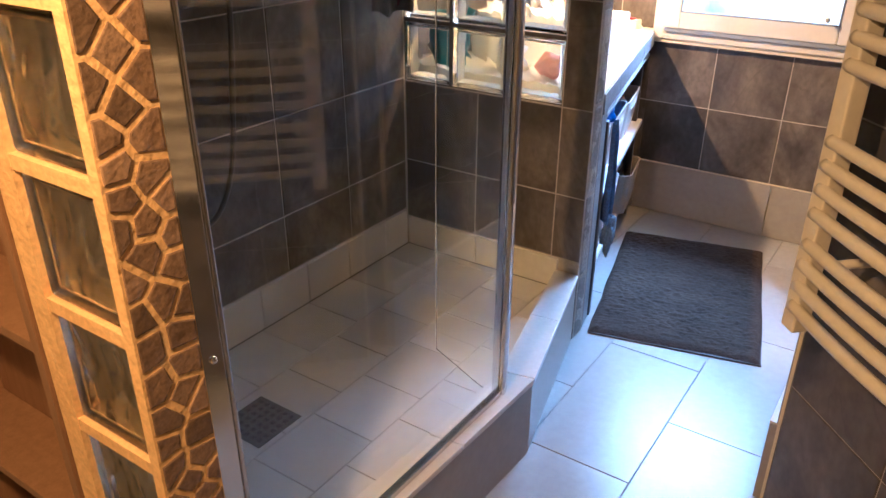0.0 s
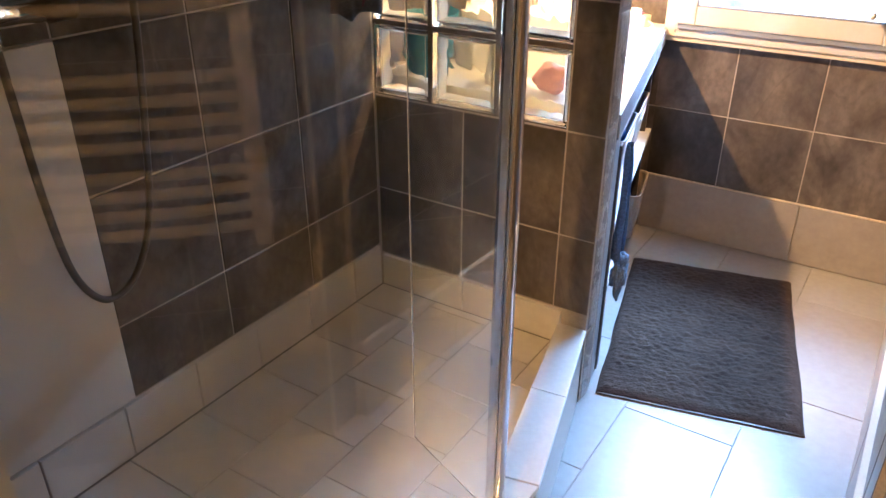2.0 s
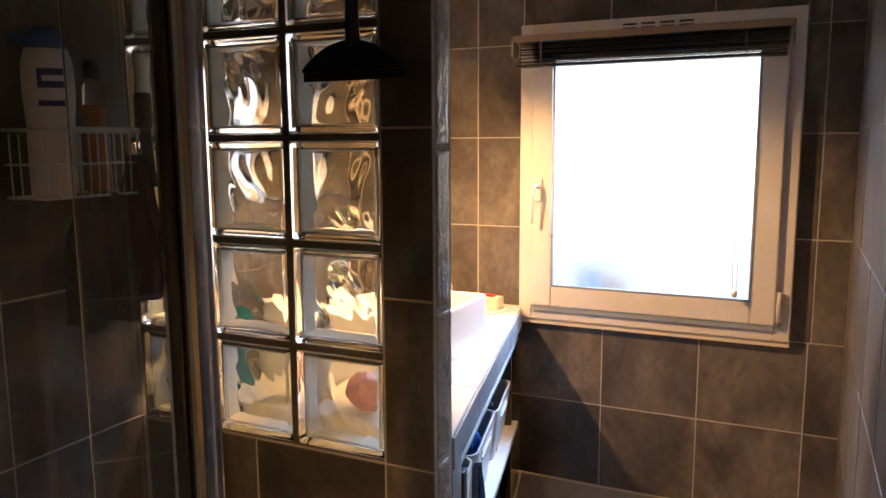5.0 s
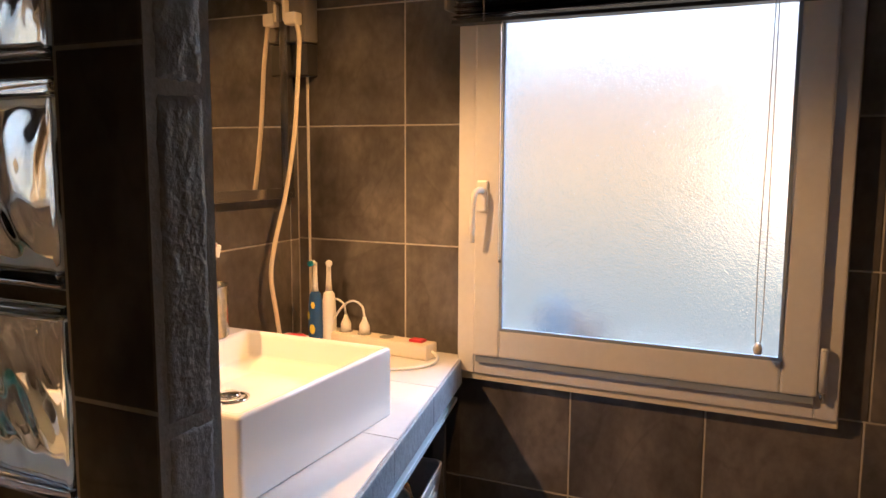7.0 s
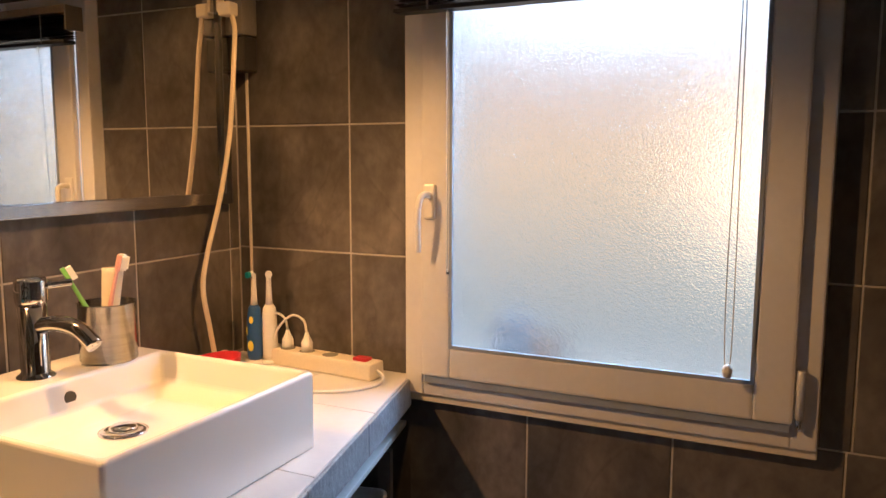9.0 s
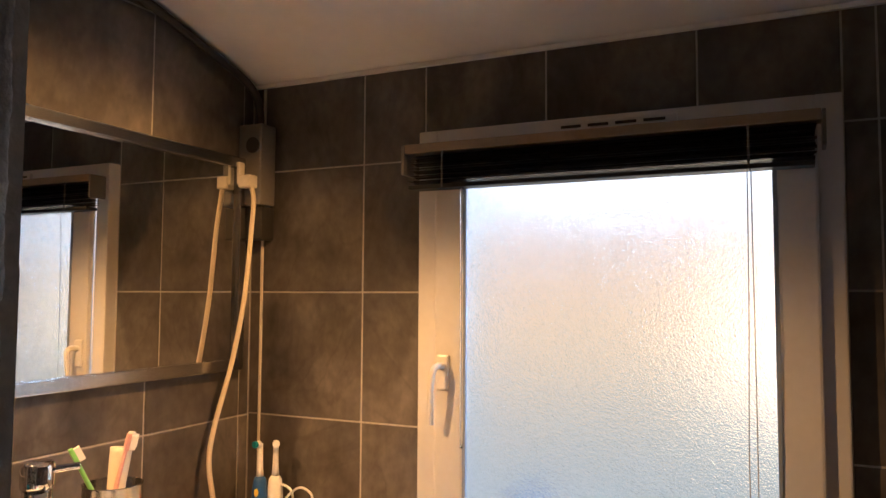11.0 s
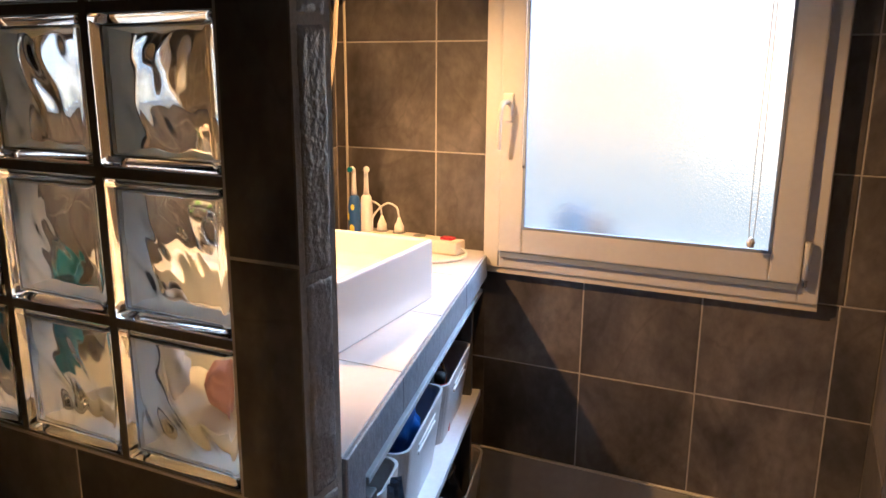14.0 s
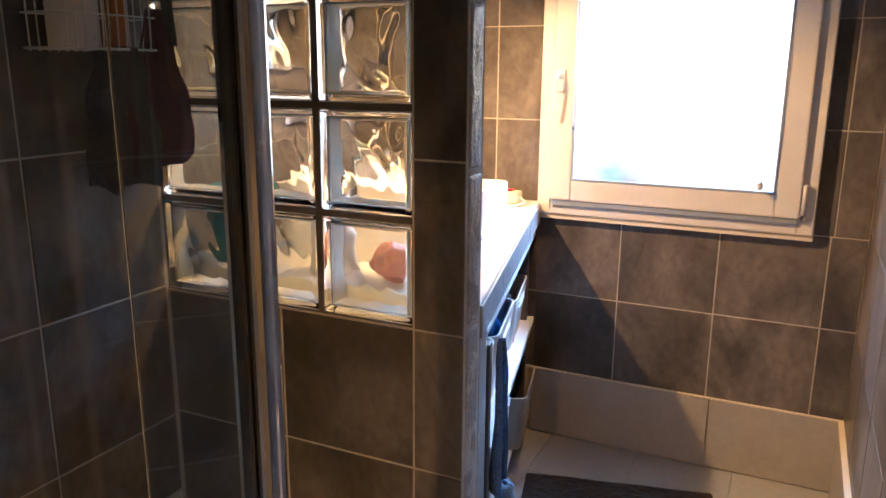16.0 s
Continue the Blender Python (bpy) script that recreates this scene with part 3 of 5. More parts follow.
frame_of("window_frame", FX0, FX1, FZ0, FZ1, 0.046, FY, NORTH + 0.06, pvc, window)
frame_of("sash", -1.072, -0.312, 0.872, 1.748, 0.070, FY - 0.018, FY + 0.002, pvc, window, 0.006)
frame_of("glazing_seal", -1.004, -0.380, 0.9395, 1.680, 0.008, FY - 0.0188, FY - 0.0105, seal_blue, window, 0.001, "blue-grey rubber seal round the pane")
part("lower_seal", box(-1.066, -0.318, FY - 0.012, FY + 0.01, 0.856, 0.8745), seal_blue, window, "blue-grey seal under the sash")
pane = part("pane", box(-0.9985, -0.3755, FY - 0.010, FY - 0.004, 0.9365, 1.6785), frosted, window, "frosted glass pane")
pane.visible_shadow = False
part("window_sill", box(FX0 - 0.002, FX1 + 0.002, FY + 0.010, NORTH, 0.803, 0.8215, 0.003, 2), cream_plastic, window, "cream sill strip")
vent_bm = box(-0.800, -0.555, FY - 0.008, FY + 0.004, 1.752, 1.786, 0.002, 2)
part("vent_cover", vent_bm, pvc, window)
slot_bm = bmesh.new()
for k in range(4):
    for z in (1.764, 1.776):
        box(-0.787 + k * 0.056, -0.745 + k * 0.056, FY - 0.0090, FY - 0.0070, z - 0.003, z + 0.003, bm=slot_bm)
part("vent_slots", slot_bm, black_plastic, window, "dark vent slots")
hinge_bm = turned([(0.0, 0), (0.008, 0), (0.008, 0.085), (0.006, 0.09), (0, 0.09)], 14, m=Matrix.Translation((-0.302, FY - 0.012, 0.885)))
part("hinge", hinge_bm, pvc, window, smooth=True)
part("hinge_pin", turned([(0, 0), (0.006, 0), (0.006, 0.018), (0, 0.018)], 12, m=Matrix.Translation((-0.302, FY - 0.012, 0.866))), chrome, window, smooth=True)
handle_base = part("handle_plate", box(-1.062, -1.034, FY - 0.026, FY - 0.017, 1.225, 1.300, 0.004, 2), white_plastic, window)
part("handle", tube([(-1.048, FY - 0.02, 1.275), (-1.048, FY - 0.045, 1.278), (-1.052, FY - 0.062, 1.268), (-1.056, FY - 0.064, 1.235), (-1.058, FY - 0.060, 1.19), (-1.060, FY - 0.054, 1.155)], 0.0078, 12,
                    taper=lambda t: 1.0 - 0.25 * t), white_plastic, window, smooth=True)
outdoors = structure("backdrop", box(-1.6, 1.6, -0.01, 0.01, -1.3, 1.0), daylight_material(), "blurred bright garden outside", "backdrop")
outdoors.matrix_world = pose(-0.69, NORTH + 0.95, 1.31)

# dark venetian blind, drawn up
blind = thing("venetian_blind", "dark slatted blind drawn up under a bronze rail", "blind", place=(0, 0, 0))
part("head_rail", box(-1.122, -0.306, FY - 0.068, FY - 0.026, 1.735, 1.756, 0.003, 2), blind_rail, blind, "bronze head rail")
slat_me = None
for k in range(12):
    z = 1.729 - k * 0.0052
    dx, dz = random.uniform(-0.003, 0.003), random.uniform(-0.0008, 0.0008)
    if slat_me is None:
        bm = bmesh.new()
        rows = [[bm.verts.new((x, (q - 0.5) * 0.044, 0.0022 * math.sin(math.pi * q))) for q in (0, 0.25, 0.5, 0.75, 1)] for x in (-0.398, 0.398)]
        for q in range(4):
            bm.faces.new((rows[0][q], rows[1][q], rows[1][q + 1], rows[0][q + 1]))
        bmesh.ops.solidify(bm, geom=bm.faces[:], thickness=0.0014)
        slat_me = part("slat", bm, blind_mat, blind)
        s = slat_me
    else:
        s = new("slat", slat_me.data)
        s.parent = blind
    s.matrix_basis = pose(-0.714 + dx, FY - 0.046, z + dz, random.uniform(-3, 7), random.uniform(-0.2, 0.2), 0)
part("bottom_rail", box(-1.112, -0.318, FY - 0.066, FY - 0.028, 1.657, 1.666, 0.002, 2), rubber, blind)
for x in (-1.030, -0.425):
    part("ladder_tape", box(x - 0.002, x + 0.002, FY - 0.0705, FY - 0.0695, 1.658, 1.735), blind_mat, blind)
for x in (-1.1255, -0.3025):
    part("bracket", box(x - 0.003, x + 0.003, FY - 0.070, FY - 0.016, 1.690, 1.754, 0.001, 1), grey_plastic, blind)
part("pull_cord", tube([(-0.428, FY - 0.058, 1.66), (-0.430, FY - 0.056, 1.4), (-0.434, FY - 0.052, 1.15), (-0.432, FY - 0.050, 1.0), (-0.428, FY - 0.050, 0.978), (-0.421, FY - 0.050, 1.0), (-0.420, FY - 0.053, 1.2), (-0.422, FY - 0.058, 1.66)], 0.0011, 6), cord_mat, blind, smooth=True)
part("cord_knob", turned([(0, -0.014), (0.007, -0.012), (0.010, 0), (0.006, 0.010), (0, 0.013)], 14, m=Matrix.Translation((-0.426, FY - 0.050, 0.970))), white_plastic, blind, smooth=True)
part("tilt_wand", tube([(-0.992, FY - 0.052, 1.66), (-0.993, FY - 0.046, 1.4), (-0.994, FY - 0.044, 1.11)], 0.0032, 8), clear, blind, "clear plastic tilt wand", smooth=True)

# ---- bathroom furniture ----
D = Vector((-0.221, 0.975, 0))      # along the slanted front of the vanity
N = Vector((0.975, 0.221, 0))       # out of that front
P0 = Vector((-0.855, 2.205, 0))


def front(s, out=0.0, z=0.0):
    return P0 + D * s + N * out + Vector((0, 0, z))


worktop = thing("worktop", "white tiled vanity worktop with blue-grey edge tiles", "worktop")
part("slab", prism([(-0.862, 2.203), (-1.130, NORTH - 0.001), (VANITY + 0.001, NORTH - 0.001), (VANITY + 0.001, 2.203)], 0.785, 0.8535), worktop_tile, worktop)


def edge_x(y):
    return -0.856 - 0.2265 * (y - 2.205)


lines = [2.204, 2.50, 2.805, 3.11, NORTH - 0.002]
for y0, y1 in zip(lines, lines[1:]):
    for inner, outer in ((VANITY + 0.002, -1.32), (-1.317, None)):
        xa, xb = (edge_x(y0 + 0.0015), edge_x(y1 - 0.0015)) if outer is None else (outer, outer)
        part("worktop_tile", prism([(inner, y0 + 0.0015), (xa, y0 + 0.0015), (xb, y1 - 0.0015), (inner, y1 - 0.0015)], 0.8476, 0.855, 0.0015), worktop_tile, worktop)
s = 0.0
while s < 1.19:
    w = min(random.choice((0.285, 0.30, 0.305)), 1.19 - s)
    o = piece("edge_tile", w - 0.0006, 0.066, edge_tile, worktop, Matrix.LocRotScale(front(s + 0.002, 0.006 + random.uniform(-0.0004, 0.0004), 0.786), Matrix((D, -N, Vector((0, 0, 1)))).transposed().to_quaternion(), None), 0.012, 0.002)
    s += w

shelving = thing("vanity_shelving", "open white shelves under the worktop with a dark end post", "shelving")


def slanted_box(name, s0, s1, o0, o1, z0, z1, mat, parent, bevel=0.002, label=""):
    pts = [front(s0, o0), front(s0, o1), front(s1, o1), front(s1, o0)]
    return part(name, prism([(p.x, p.y) for p in pts], z0, z1, bevel), mat, parent, label)


slanted_box("rail", 0.132, 1.19, -0.060, -0.030, 0.738, 0.7845, board_mat, shelving, label="pale blue-white front rail")
slanted_box("rail_lip", 0.132, 1.19, -0.030, -0.006, 0.738, 0.750, board_mat, shelving)
slanted_box("upper_shelf", 0.132, 1.15, -0.45, 0.0, 0.438, 0.458, board_mat, shelving)
slanted_box("lower_shelf", 0.132, 1.15, -0.45, -0.030, 0.075, 0.095, board_mat, shelving)
slanted_box("end_post", 0.098, 0.130, -0.030, 0.0072, 0.0, 0.737, dark_board, shelving, 0.003, "dark grey end post")
for z0, z1 in ((0.002, 0.30), (0.303, 0.573), (0.576, 0.7835)):
    slanted_box("end_tile", 0.004, 0.094, -0.022, 0.0012, z0, z1, edge_tile, shelving, 0.002, "blue-grey tile beside the post")
slanted_box("back_leg", 1.10, 1.125, -0.05, -0.02, 0.0, 0.705, dark_board, shelving)
slanted_box("foot", 0.30, 0.33, -0.30, -0.27, 0.0, 0.075, dark_board, shelving)
slanted_box("foot", 0.95, 0.98, -0.30, -0.27, 0.0, 0.075, dark_board, shelving)


def basket(s0, s1, depth, z0, h, mat, label, out=0.015, slots=True):
    """An open bin with rounded corners, flared walls, a rolled rim and a slotted handle."""
    t = thing("storage_basket", label, "basket", "baskets under the worktop")
    mid = front((s0 + s1) / 2, out - depth / 2, z0)
    t.matrix_world = Matrix.LocRotScale(mid, Matrix((D, -N, Vector((0, 0, 1)))).transposed().to_quaternion(), None)
    w = s1 - s0

    def ring(bm, z, grow, r=0.03):
        pts = []
        hw, hd = w / 2 + grow, depth / 2 + grow
        for cx, cy, a0 in ((hw - r, hd - r, 0), (-hw + r, hd - r, 90), (-hw + r, -hd + r, 180), (hw - r, -hd + r, 270)):
            for k in range(6):
                a = radians(a0 + 18 * k)
                pts.append(bm.verts.new((cx + r * math.cos(a), cy + r * math.sin(a), z)))
        return pts

    bm = bmesh.new()
    rings = [ring(bm, 0.003, -0.022), ring(bm, 0.0, -0.018), ring(bm, h, -0.003), ring(bm, h, 0.002), ring(bm, h - 0.008, 0.002), ring(bm, h - 0.008, -0.006), ring(bm, 0.006, -0.021)]
    rings = [rings[1], rings[4], rings[3], rings[2], rings[5], rings[6]]
    m = len(rings[0])
    for a, b in zip(rings, rings[1:]):
        for k in range(m):
            bm.faces.new((a[k], a[(k + 1) % m], b[(k + 1) % m], b[k]))
    bm.faces.new(rings[0][::-1])
    bm.faces.new(rings[-1])
    bmesh.ops.recalc_face_normals(bm, faces=bm.faces[:])
    part("bin", bm, mat, t)
    if slots:
        sb = bmesh.new()
        for k, z in enumerate((h - 0.030, h - 0.046)):
            box(-w * 0.22, w * 0.22, -depth / 2 - 0.0015, -depth / 2 + 0.004, z - 0.004, z + 0.004, 0.0015, 1, sb)
        part("handle_slot", sb, white_plastic, t)
    return t


basket(0.77, 1.09, 0.20, 0.458, 0.165, basket_mat, "light grey plastic basket holding bottles on the upper shelf", out=-0.02)
basket(0.40, 0.74, 0.20, 0.458, 0.185, basket_mat, "light grey plastic basket with a blue cloth on the upper shelf", out=-0.02)
basket(0.22, 0.36, 0.12, 0.458, 0.20, white_plastic, "small white open holder on the upper shelf", out=-0.02, slots=False)
basket(0.84, 1.13, 0.22, 0.095, 0.19, taupe_basket, "taupe basket with a black liner and cables", slots=False)
basket(0.44, 0.76, 0.22, 0.095, 0.235, basket_mat, "light grey basket with small bottles on the lower shelf", out=-0.025)


def cloth_lump(name, label, category, centre, size, mat, seed, rough=0.35):
    bm = bmesh.new()
    bmesh.ops.create_icosphere(bm, subdivisions=4, radius=1.0)
    for v in bm.verts:
        k = 1 + rough * noise.noise(v.co * 1.6 + Vector((seed, 0, 0))) + rough * 0.5 * noise.noise(v.co * 4 + Vector((0, seed, 0)))
        v.co = Vector((v.co.x * size[0] * k, v.co.y * size[1] * k, v.co.z * size[2] * k))
    ob = part(name, bm, mat, None, smooth=True)
    ob.matrix_world = Matrix.Translation(centre)
    return tagged(ob, label, category)


cloth_lump("folded_cloth", "crumpled blue cloth in a grey basket", "cloth", front(0.56, -0.12, 0.60), (0.085, 0.10, 0.085), blue_plastic, 3.1)
cloth_lump("black_liner_bag", "black bag lining a taupe basket", "bag", front(0.985, -0.13, 0.205), (0.095, 0.12, 0.10), black_plastic, 5.7, 0.3)
cloth_lump("dark_bottle_cap", "dark rounded pouch in a grey basket", "pouch", front(0.86, -0.10, 0.575), (0.03, 0.05, 0.06), black_plastic, 8.2, 0.2)
for k, (s, o, z) in enumerate(((0.90, -0.07, 0.30), (0.93, -0.10, 0.295), (0.96, -0.06, 0.30))):
    cab = part("coiled_cable", tube([front(s - 0.04, o, z - 0.03), front(s - 0.02, o + 0.01, z + 0.03), front(s + 0.02, o - 0.01, z + 0.02), front(s + 0.05, o + 0.01, z - 0.02), front(s + 0.03, o, z - 0.045)], 0.0035, 8), cord_mat, None, smooth=True)
    tagged(cab, "cream cable lying in a taupe basket", "cable", "cables in the basket")


def bottle(name, label, place, profile, mat, cap=None, cap_mat=None, group="", liquid=None):
    t = thing(name, label, "bottle", group, place=place)
    part("bottle_body", turned(profile, 24), mat, t, smooth=True)
    if liquid:
        part("liquid", turned([(0, 0.004), (profile[1][0] + 0.0008, 0.004), (profile[1][0] + 0.0008, liquid[0]), (0, liquid[0])], 24), liquid[1], t, smooth=False)
    if cap:
        part("cap", turned(cap, 20), cap_mat, t, smooth=True)
    return t


bottle("spray_bottle", "clear bottle with orange liquid and a white nozzle", front(0.95, -0.09, 0.456),
       [(0, 0), (0.030, 0), (0.032, 0.006), (0.032, 0.12), (0.022, 0.155), (0.012, 0.17), (0.012, 0.185), (0, 0.185)], clear,
       [(0, 0.186), (0.014, 0.186), (0.014, 0.205), (0.009, 0.21), (0.008, 0.245), (0.004, 0.26), (0, 0.26)], white_plastic, liquid=(0.10, orange_liquid))
bottle("small_bottle", "small dark red bottle in a grey basket", front(0.88, -0.06, 0.456),
       [(0, 0), (0.024, 0), (0.025, 0.004), (0.025, 0.11), (0.012, 0.13), (0, 0.13)], red_plastic, [(0, 0.131), (0.013, 0.131), (0.013, 0.155), (0, 0.155)], black_plastic)
bottle("small_bottle", "orange bottle in the lower grey basket", front(0.60, -0.08, 0.102),
       [(0, 0), (0.028, 0), (0.029, 0.004), (0.029, 0.19), (0.012, 0.21), (0, 0.21)], orange_liquid, [(0, 0.211), (0.012, 0.211), (0.012, 0.235), (0, 0.235)], white_plastic)


def hanging_cloth(name, label, place, turn, width, drop, mat, seed, folds=3.0, depth=0.03, group="", taper=0.5):
    """A cloth gathered at the top that falls in folds, with an uneven hem."""
    nu, nv = 44, 34
    bm = bmesh.new()
    rows = []
    for j in range(nv + 1):
        v = j / nv
        row = []
        for i in range(nu + 1):
            u = i / nu - 0.5
            w = width * (taper + (1 - taper) * min(1, v * 1.6))
            fold = math.sin(u * folds * 2 * math.pi + seed) * depth * (0.5 + 0.5 * v) + 0.4 * depth * noise.noise(Vector((u * 5, v * 3, seed)))
            hem = 1 + 0.16 * noise.noise(Vector((u * 2.5, seed, 1.0)))
            row.append(bm.verts.new((u * w + 0.012 * noise.noise(Vector((v * 4, seed, 0))), fold, -drop * v * hem)))
        rows.append(row)
    for j in range(nv):
        for i in range(nu):
            bm.faces.new((rows[j][i], rows[j][i + 1], rows[j + 1][i + 1], rows[j + 1][i]))
    bmesh.ops.solidify(bm, geom=bm.faces[:], thickness=0.004)
    ob = part(name, bm, mat, None, smooth=True)
    ob.matrix_world = pose(*place, 0, 0, turn)
    return tagged(ob, label, "cloth", group)


hanging_cloth("hanging_towel", "slate blue cloth hanging beside the dark post", front(0.185, 0.020, 0.72), -77, 0.08, 0.34, blue_cloth, 1.3, 2.0, 0.016)
cloth_lump("bottle_brush", "grey-blue bundle hanging at the foot of the shelves", "cloth", front(0.20, 0.03, 0.30), (0.022, 0.045, 0.075), blue_cloth, 2.2, 0.5)

# wash basin
basin = thing("wash_basin", "white rectangular ceramic basin on the worktop", "basin")
BX0, BX1, BY0, BY1, BZ0, BZ1 = -1.530, -1.062, 2.468, 2.908, 0.855, 0.992


def basin_body():
    bm = bmesh.new()
    levels = [(BX0, BX1, BY0, BY1, BZ0), (BX0, BX1, BY0, BY1, BZ1), (-1.400, BX1 - 0.013, BY0 + 0.013, BY1 - 0.013, BZ1), (-1.388, BX1 - 0.020, BY0 + 0.022, BY1 - 0.022, BZ1 - 0.052), (-1.350, BX1 - 0.05, BY0 + 0.06, BY1 - 0.06, BZ1 - 0.070)]
    rings = [[bm.verts.new((x, y, z)) for x, y in ((a, c), (b, c), (b, d), (a, d))] for a, b, c, d, z in levels]
    for p, q in zip(rings, rings[1:]):
        for k in range(4):
            bm.faces.new((p[k], p[(k + 1) % 4], q[(k + 1) % 4], q[k]))
    bm.faces.new(rings[0][::-1])
    bm.faces.new(rings[-1])
    bmesh.ops.recalc_face_normals(bm, faces=bm.faces[:])
    bmesh.ops.bevel(bm, geom=[e for e in bm.edges], offset=0.006, segments=3, affect="EDGES", profile=0.5)
    return bm


part("bowl", basin_body(), ceramic, basin, smooth=False)
part("drain_ring", turned([(0, -0.004), (0.036, -0.004), (0.038, 0.002), (0.029, 0.004), (0.026, 0.001)], 28, m=Matrix.Translation((-1.275, 2.69, BZ1 - 0.069))), chrome, basin, "chrome drain ring", True)
part("drain_plug", turned([(0, 0.009), (0.018, 0.008), (0.022, 0.004), (0.022, -0.003), (0, -0.003)][::-1], 28, m=Matrix.Translation((-1.275, 2.69, BZ1 - 0.066))), chrome, basin, "chrome drain plug", True)
part("overflow_hole", turned([(0, 0), (0.011, 0), (0.011, 0.004), (0, 0.004)], 20, m=pose(-1.3955, 2.69, BZ1 - 0.030, 0, 90, 0)), black_plastic, basin, "round overflow hole")

tap = thing("basin_tap", "chrome single-lever mixer tap", "tap", place=(-1.452, 2.675, BZ1))
part("tap_base", turned([(0, 0), (0.030, 0), (0.030, 0.005), (0.024, 0.009), (0.0225, 0.012), (0.0225, 0.125), (0, 0.125)], 30), chrome, tap, smooth=True)
part("tap_head", turned([(0, 0.127), (0.0245, 0.127), (0.0255, 0.131), (0.0255, 0.162), (0.022, 0.168), (0, 0.169)], 30), chrome, tap, smooth=True)
part("lever", tube([(0.005, 0.01, 0.152), (0.030, 0.035, 0.156), (0.040, 0.046, 0.157)], 0.006, 12), chrome, tap, smooth=True)
part("spout", tube([(0.010, 0, 0.088), (0.050, 0.004, 0.096), (0.095, 0.008, 0.090), (0.128, 0.011, 0.066)], 0.0135, 16), chrome, tap, smooth=True)

cup = thing("toothbrush_cup", "brushed steel cup holding toothbrushes on the basin", "cup", place=(-1.440, 2.812, BZ1))
part("cup_body", turned([(0, 0), (0.046, 0), (0.049, 0.003), (0.049, 0.104), (0.0505, 0.106), (0.0475, 0.106), (0.0465, 0.006), (0, 0.006)], 36), brushed, cup, smooth=True)


def toothbrush(place, lean, turn, mat, label):
    t = thing("toothbrush", label, "toothbrush", "toothbrushes in the cup")
    t.matrix_world = pose(*place, 0, lean, turn)
    part("handle", tube([(0, 0, 0), (0.001, 0, 0.05), (-0.001, 0, 0.10), (0, 0, 0.16)], 0.0055, 10, taper=lambda q: 1.1 - 0.5 * q), mat, t, smooth=True)
    part("head", box(-0.004, 0.004, -0.006, 0.006, 0.155, 0.185, 0.002, 2), mat, t)
    part("bristles", box(0.004, 0.014, -0.005, 0.005, 0.158, 0.182), bristle, t, "pale bristles")


toothbrush((-1.430, 2.822, BZ1 + 0.008), -27, 60, green_plastic, "green toothbrush leaning in a steel cup")
toothbrush((-1.445, 2.80, BZ1 + 0.008), 12, 60, pink_plastic, "pink toothbrush leaning in a steel cup")
toothbrush((-1.450, 2.815, BZ1 + 0.008), 16, 95, white_plastic, "white toothbrush leaning in a steel cup")
tube_thing = thing("toothpaste_tube", "white toothpaste tube standing in a steel cup", "tube", place=(-1.452, 2.820, BZ1 + 0.008))
part("tube_body", tube([(0, 0, 0), (0.004, 0.006, 0.08), (0.006, 0.014, 0.155)], 0.017, 14, taper=lambda q: 0.65 + 0.45 * q), cream_plastic, tube_thing, smooth=True)

# electric toothbrush, power strip, cables
def electric_brush(place, grip_mat, label, patch_mat=None, lean=0):
    """A thick rounded grip on a stand, a thin neck and a round brush head that looks to the south."""
    t = thing("electric_toothbrush", label, "toothbrush", "electric toothbrushes", place=place, turn=lean)
    part("charger", turned([(0, 0), (0.024, 0), (0.024, 0.008), (0.016, 0.012), (0, 0.012)], 24), white_plastic, t, smooth=True)
    part("handle", turned([(0, 0.0125), (0.016, 0.0125), (0.019, 0.022), (0.0195, 0.07), (0.018, 0.115), (0.015, 0.138), (0.010, 0.146), (0, 0.147)], 24), grip_mat, t, smooth=True)
    if patch_mat:
        for k, (a, z, r) in enumerate(((-70, 0.048, 0.013), (-112, 0.083, 0.011), (-62, 0.112, 0.009))):
            m = pose(0.0192 * math.cos(radians(a)), 0.0192 * math.sin(radians(a)), z, 0, 0, a) @ Matrix.Diagonal((0.10, 0.62, 1.0, 1))
            bm = bmesh.new()
            bmesh.ops.create_uvsphere(bm, u_segments=16, v_segments=10, radius=r, matrix=m)
            part("grip_patch", bm, patch_mat, t, "yellow rubber grip patch", True)
    part("neck", turned([(0, 0.146), (0.0088, 0.146), (0.0075, 0.165), (0.0062, 0.200), (0.006, 0.222), (0, 0.224)], 18), white_plastic, t, smooth=True)
    part("brush_head", turned([(0, 0), (0.0085, 0), (0.0088, 0.007), (0, 0.008)], 18, m=pose(0, -0.003, 0.221, 90, 0, 0)), white_plastic, t, smooth=True)
    part("bristles", turned([(0, 0), (0.0078, 0), (0.0078, 0.008), (0, 0.008)], 16, m=pose(0, -0.0113, 0.221, 90, 0, 0)), teal_plastic if patch_mat else bristle, t, "short bristles")


electric_brush((-1.508, 3.300, 0.855), blue_plastic, "blue and yellow electric toothbrush standing on its charger", yellow_plastic, -14)
electric_brush((-1.480, 3.322, 0.855), white_plastic, "white electric toothbrush beside a blue one", None, 40)

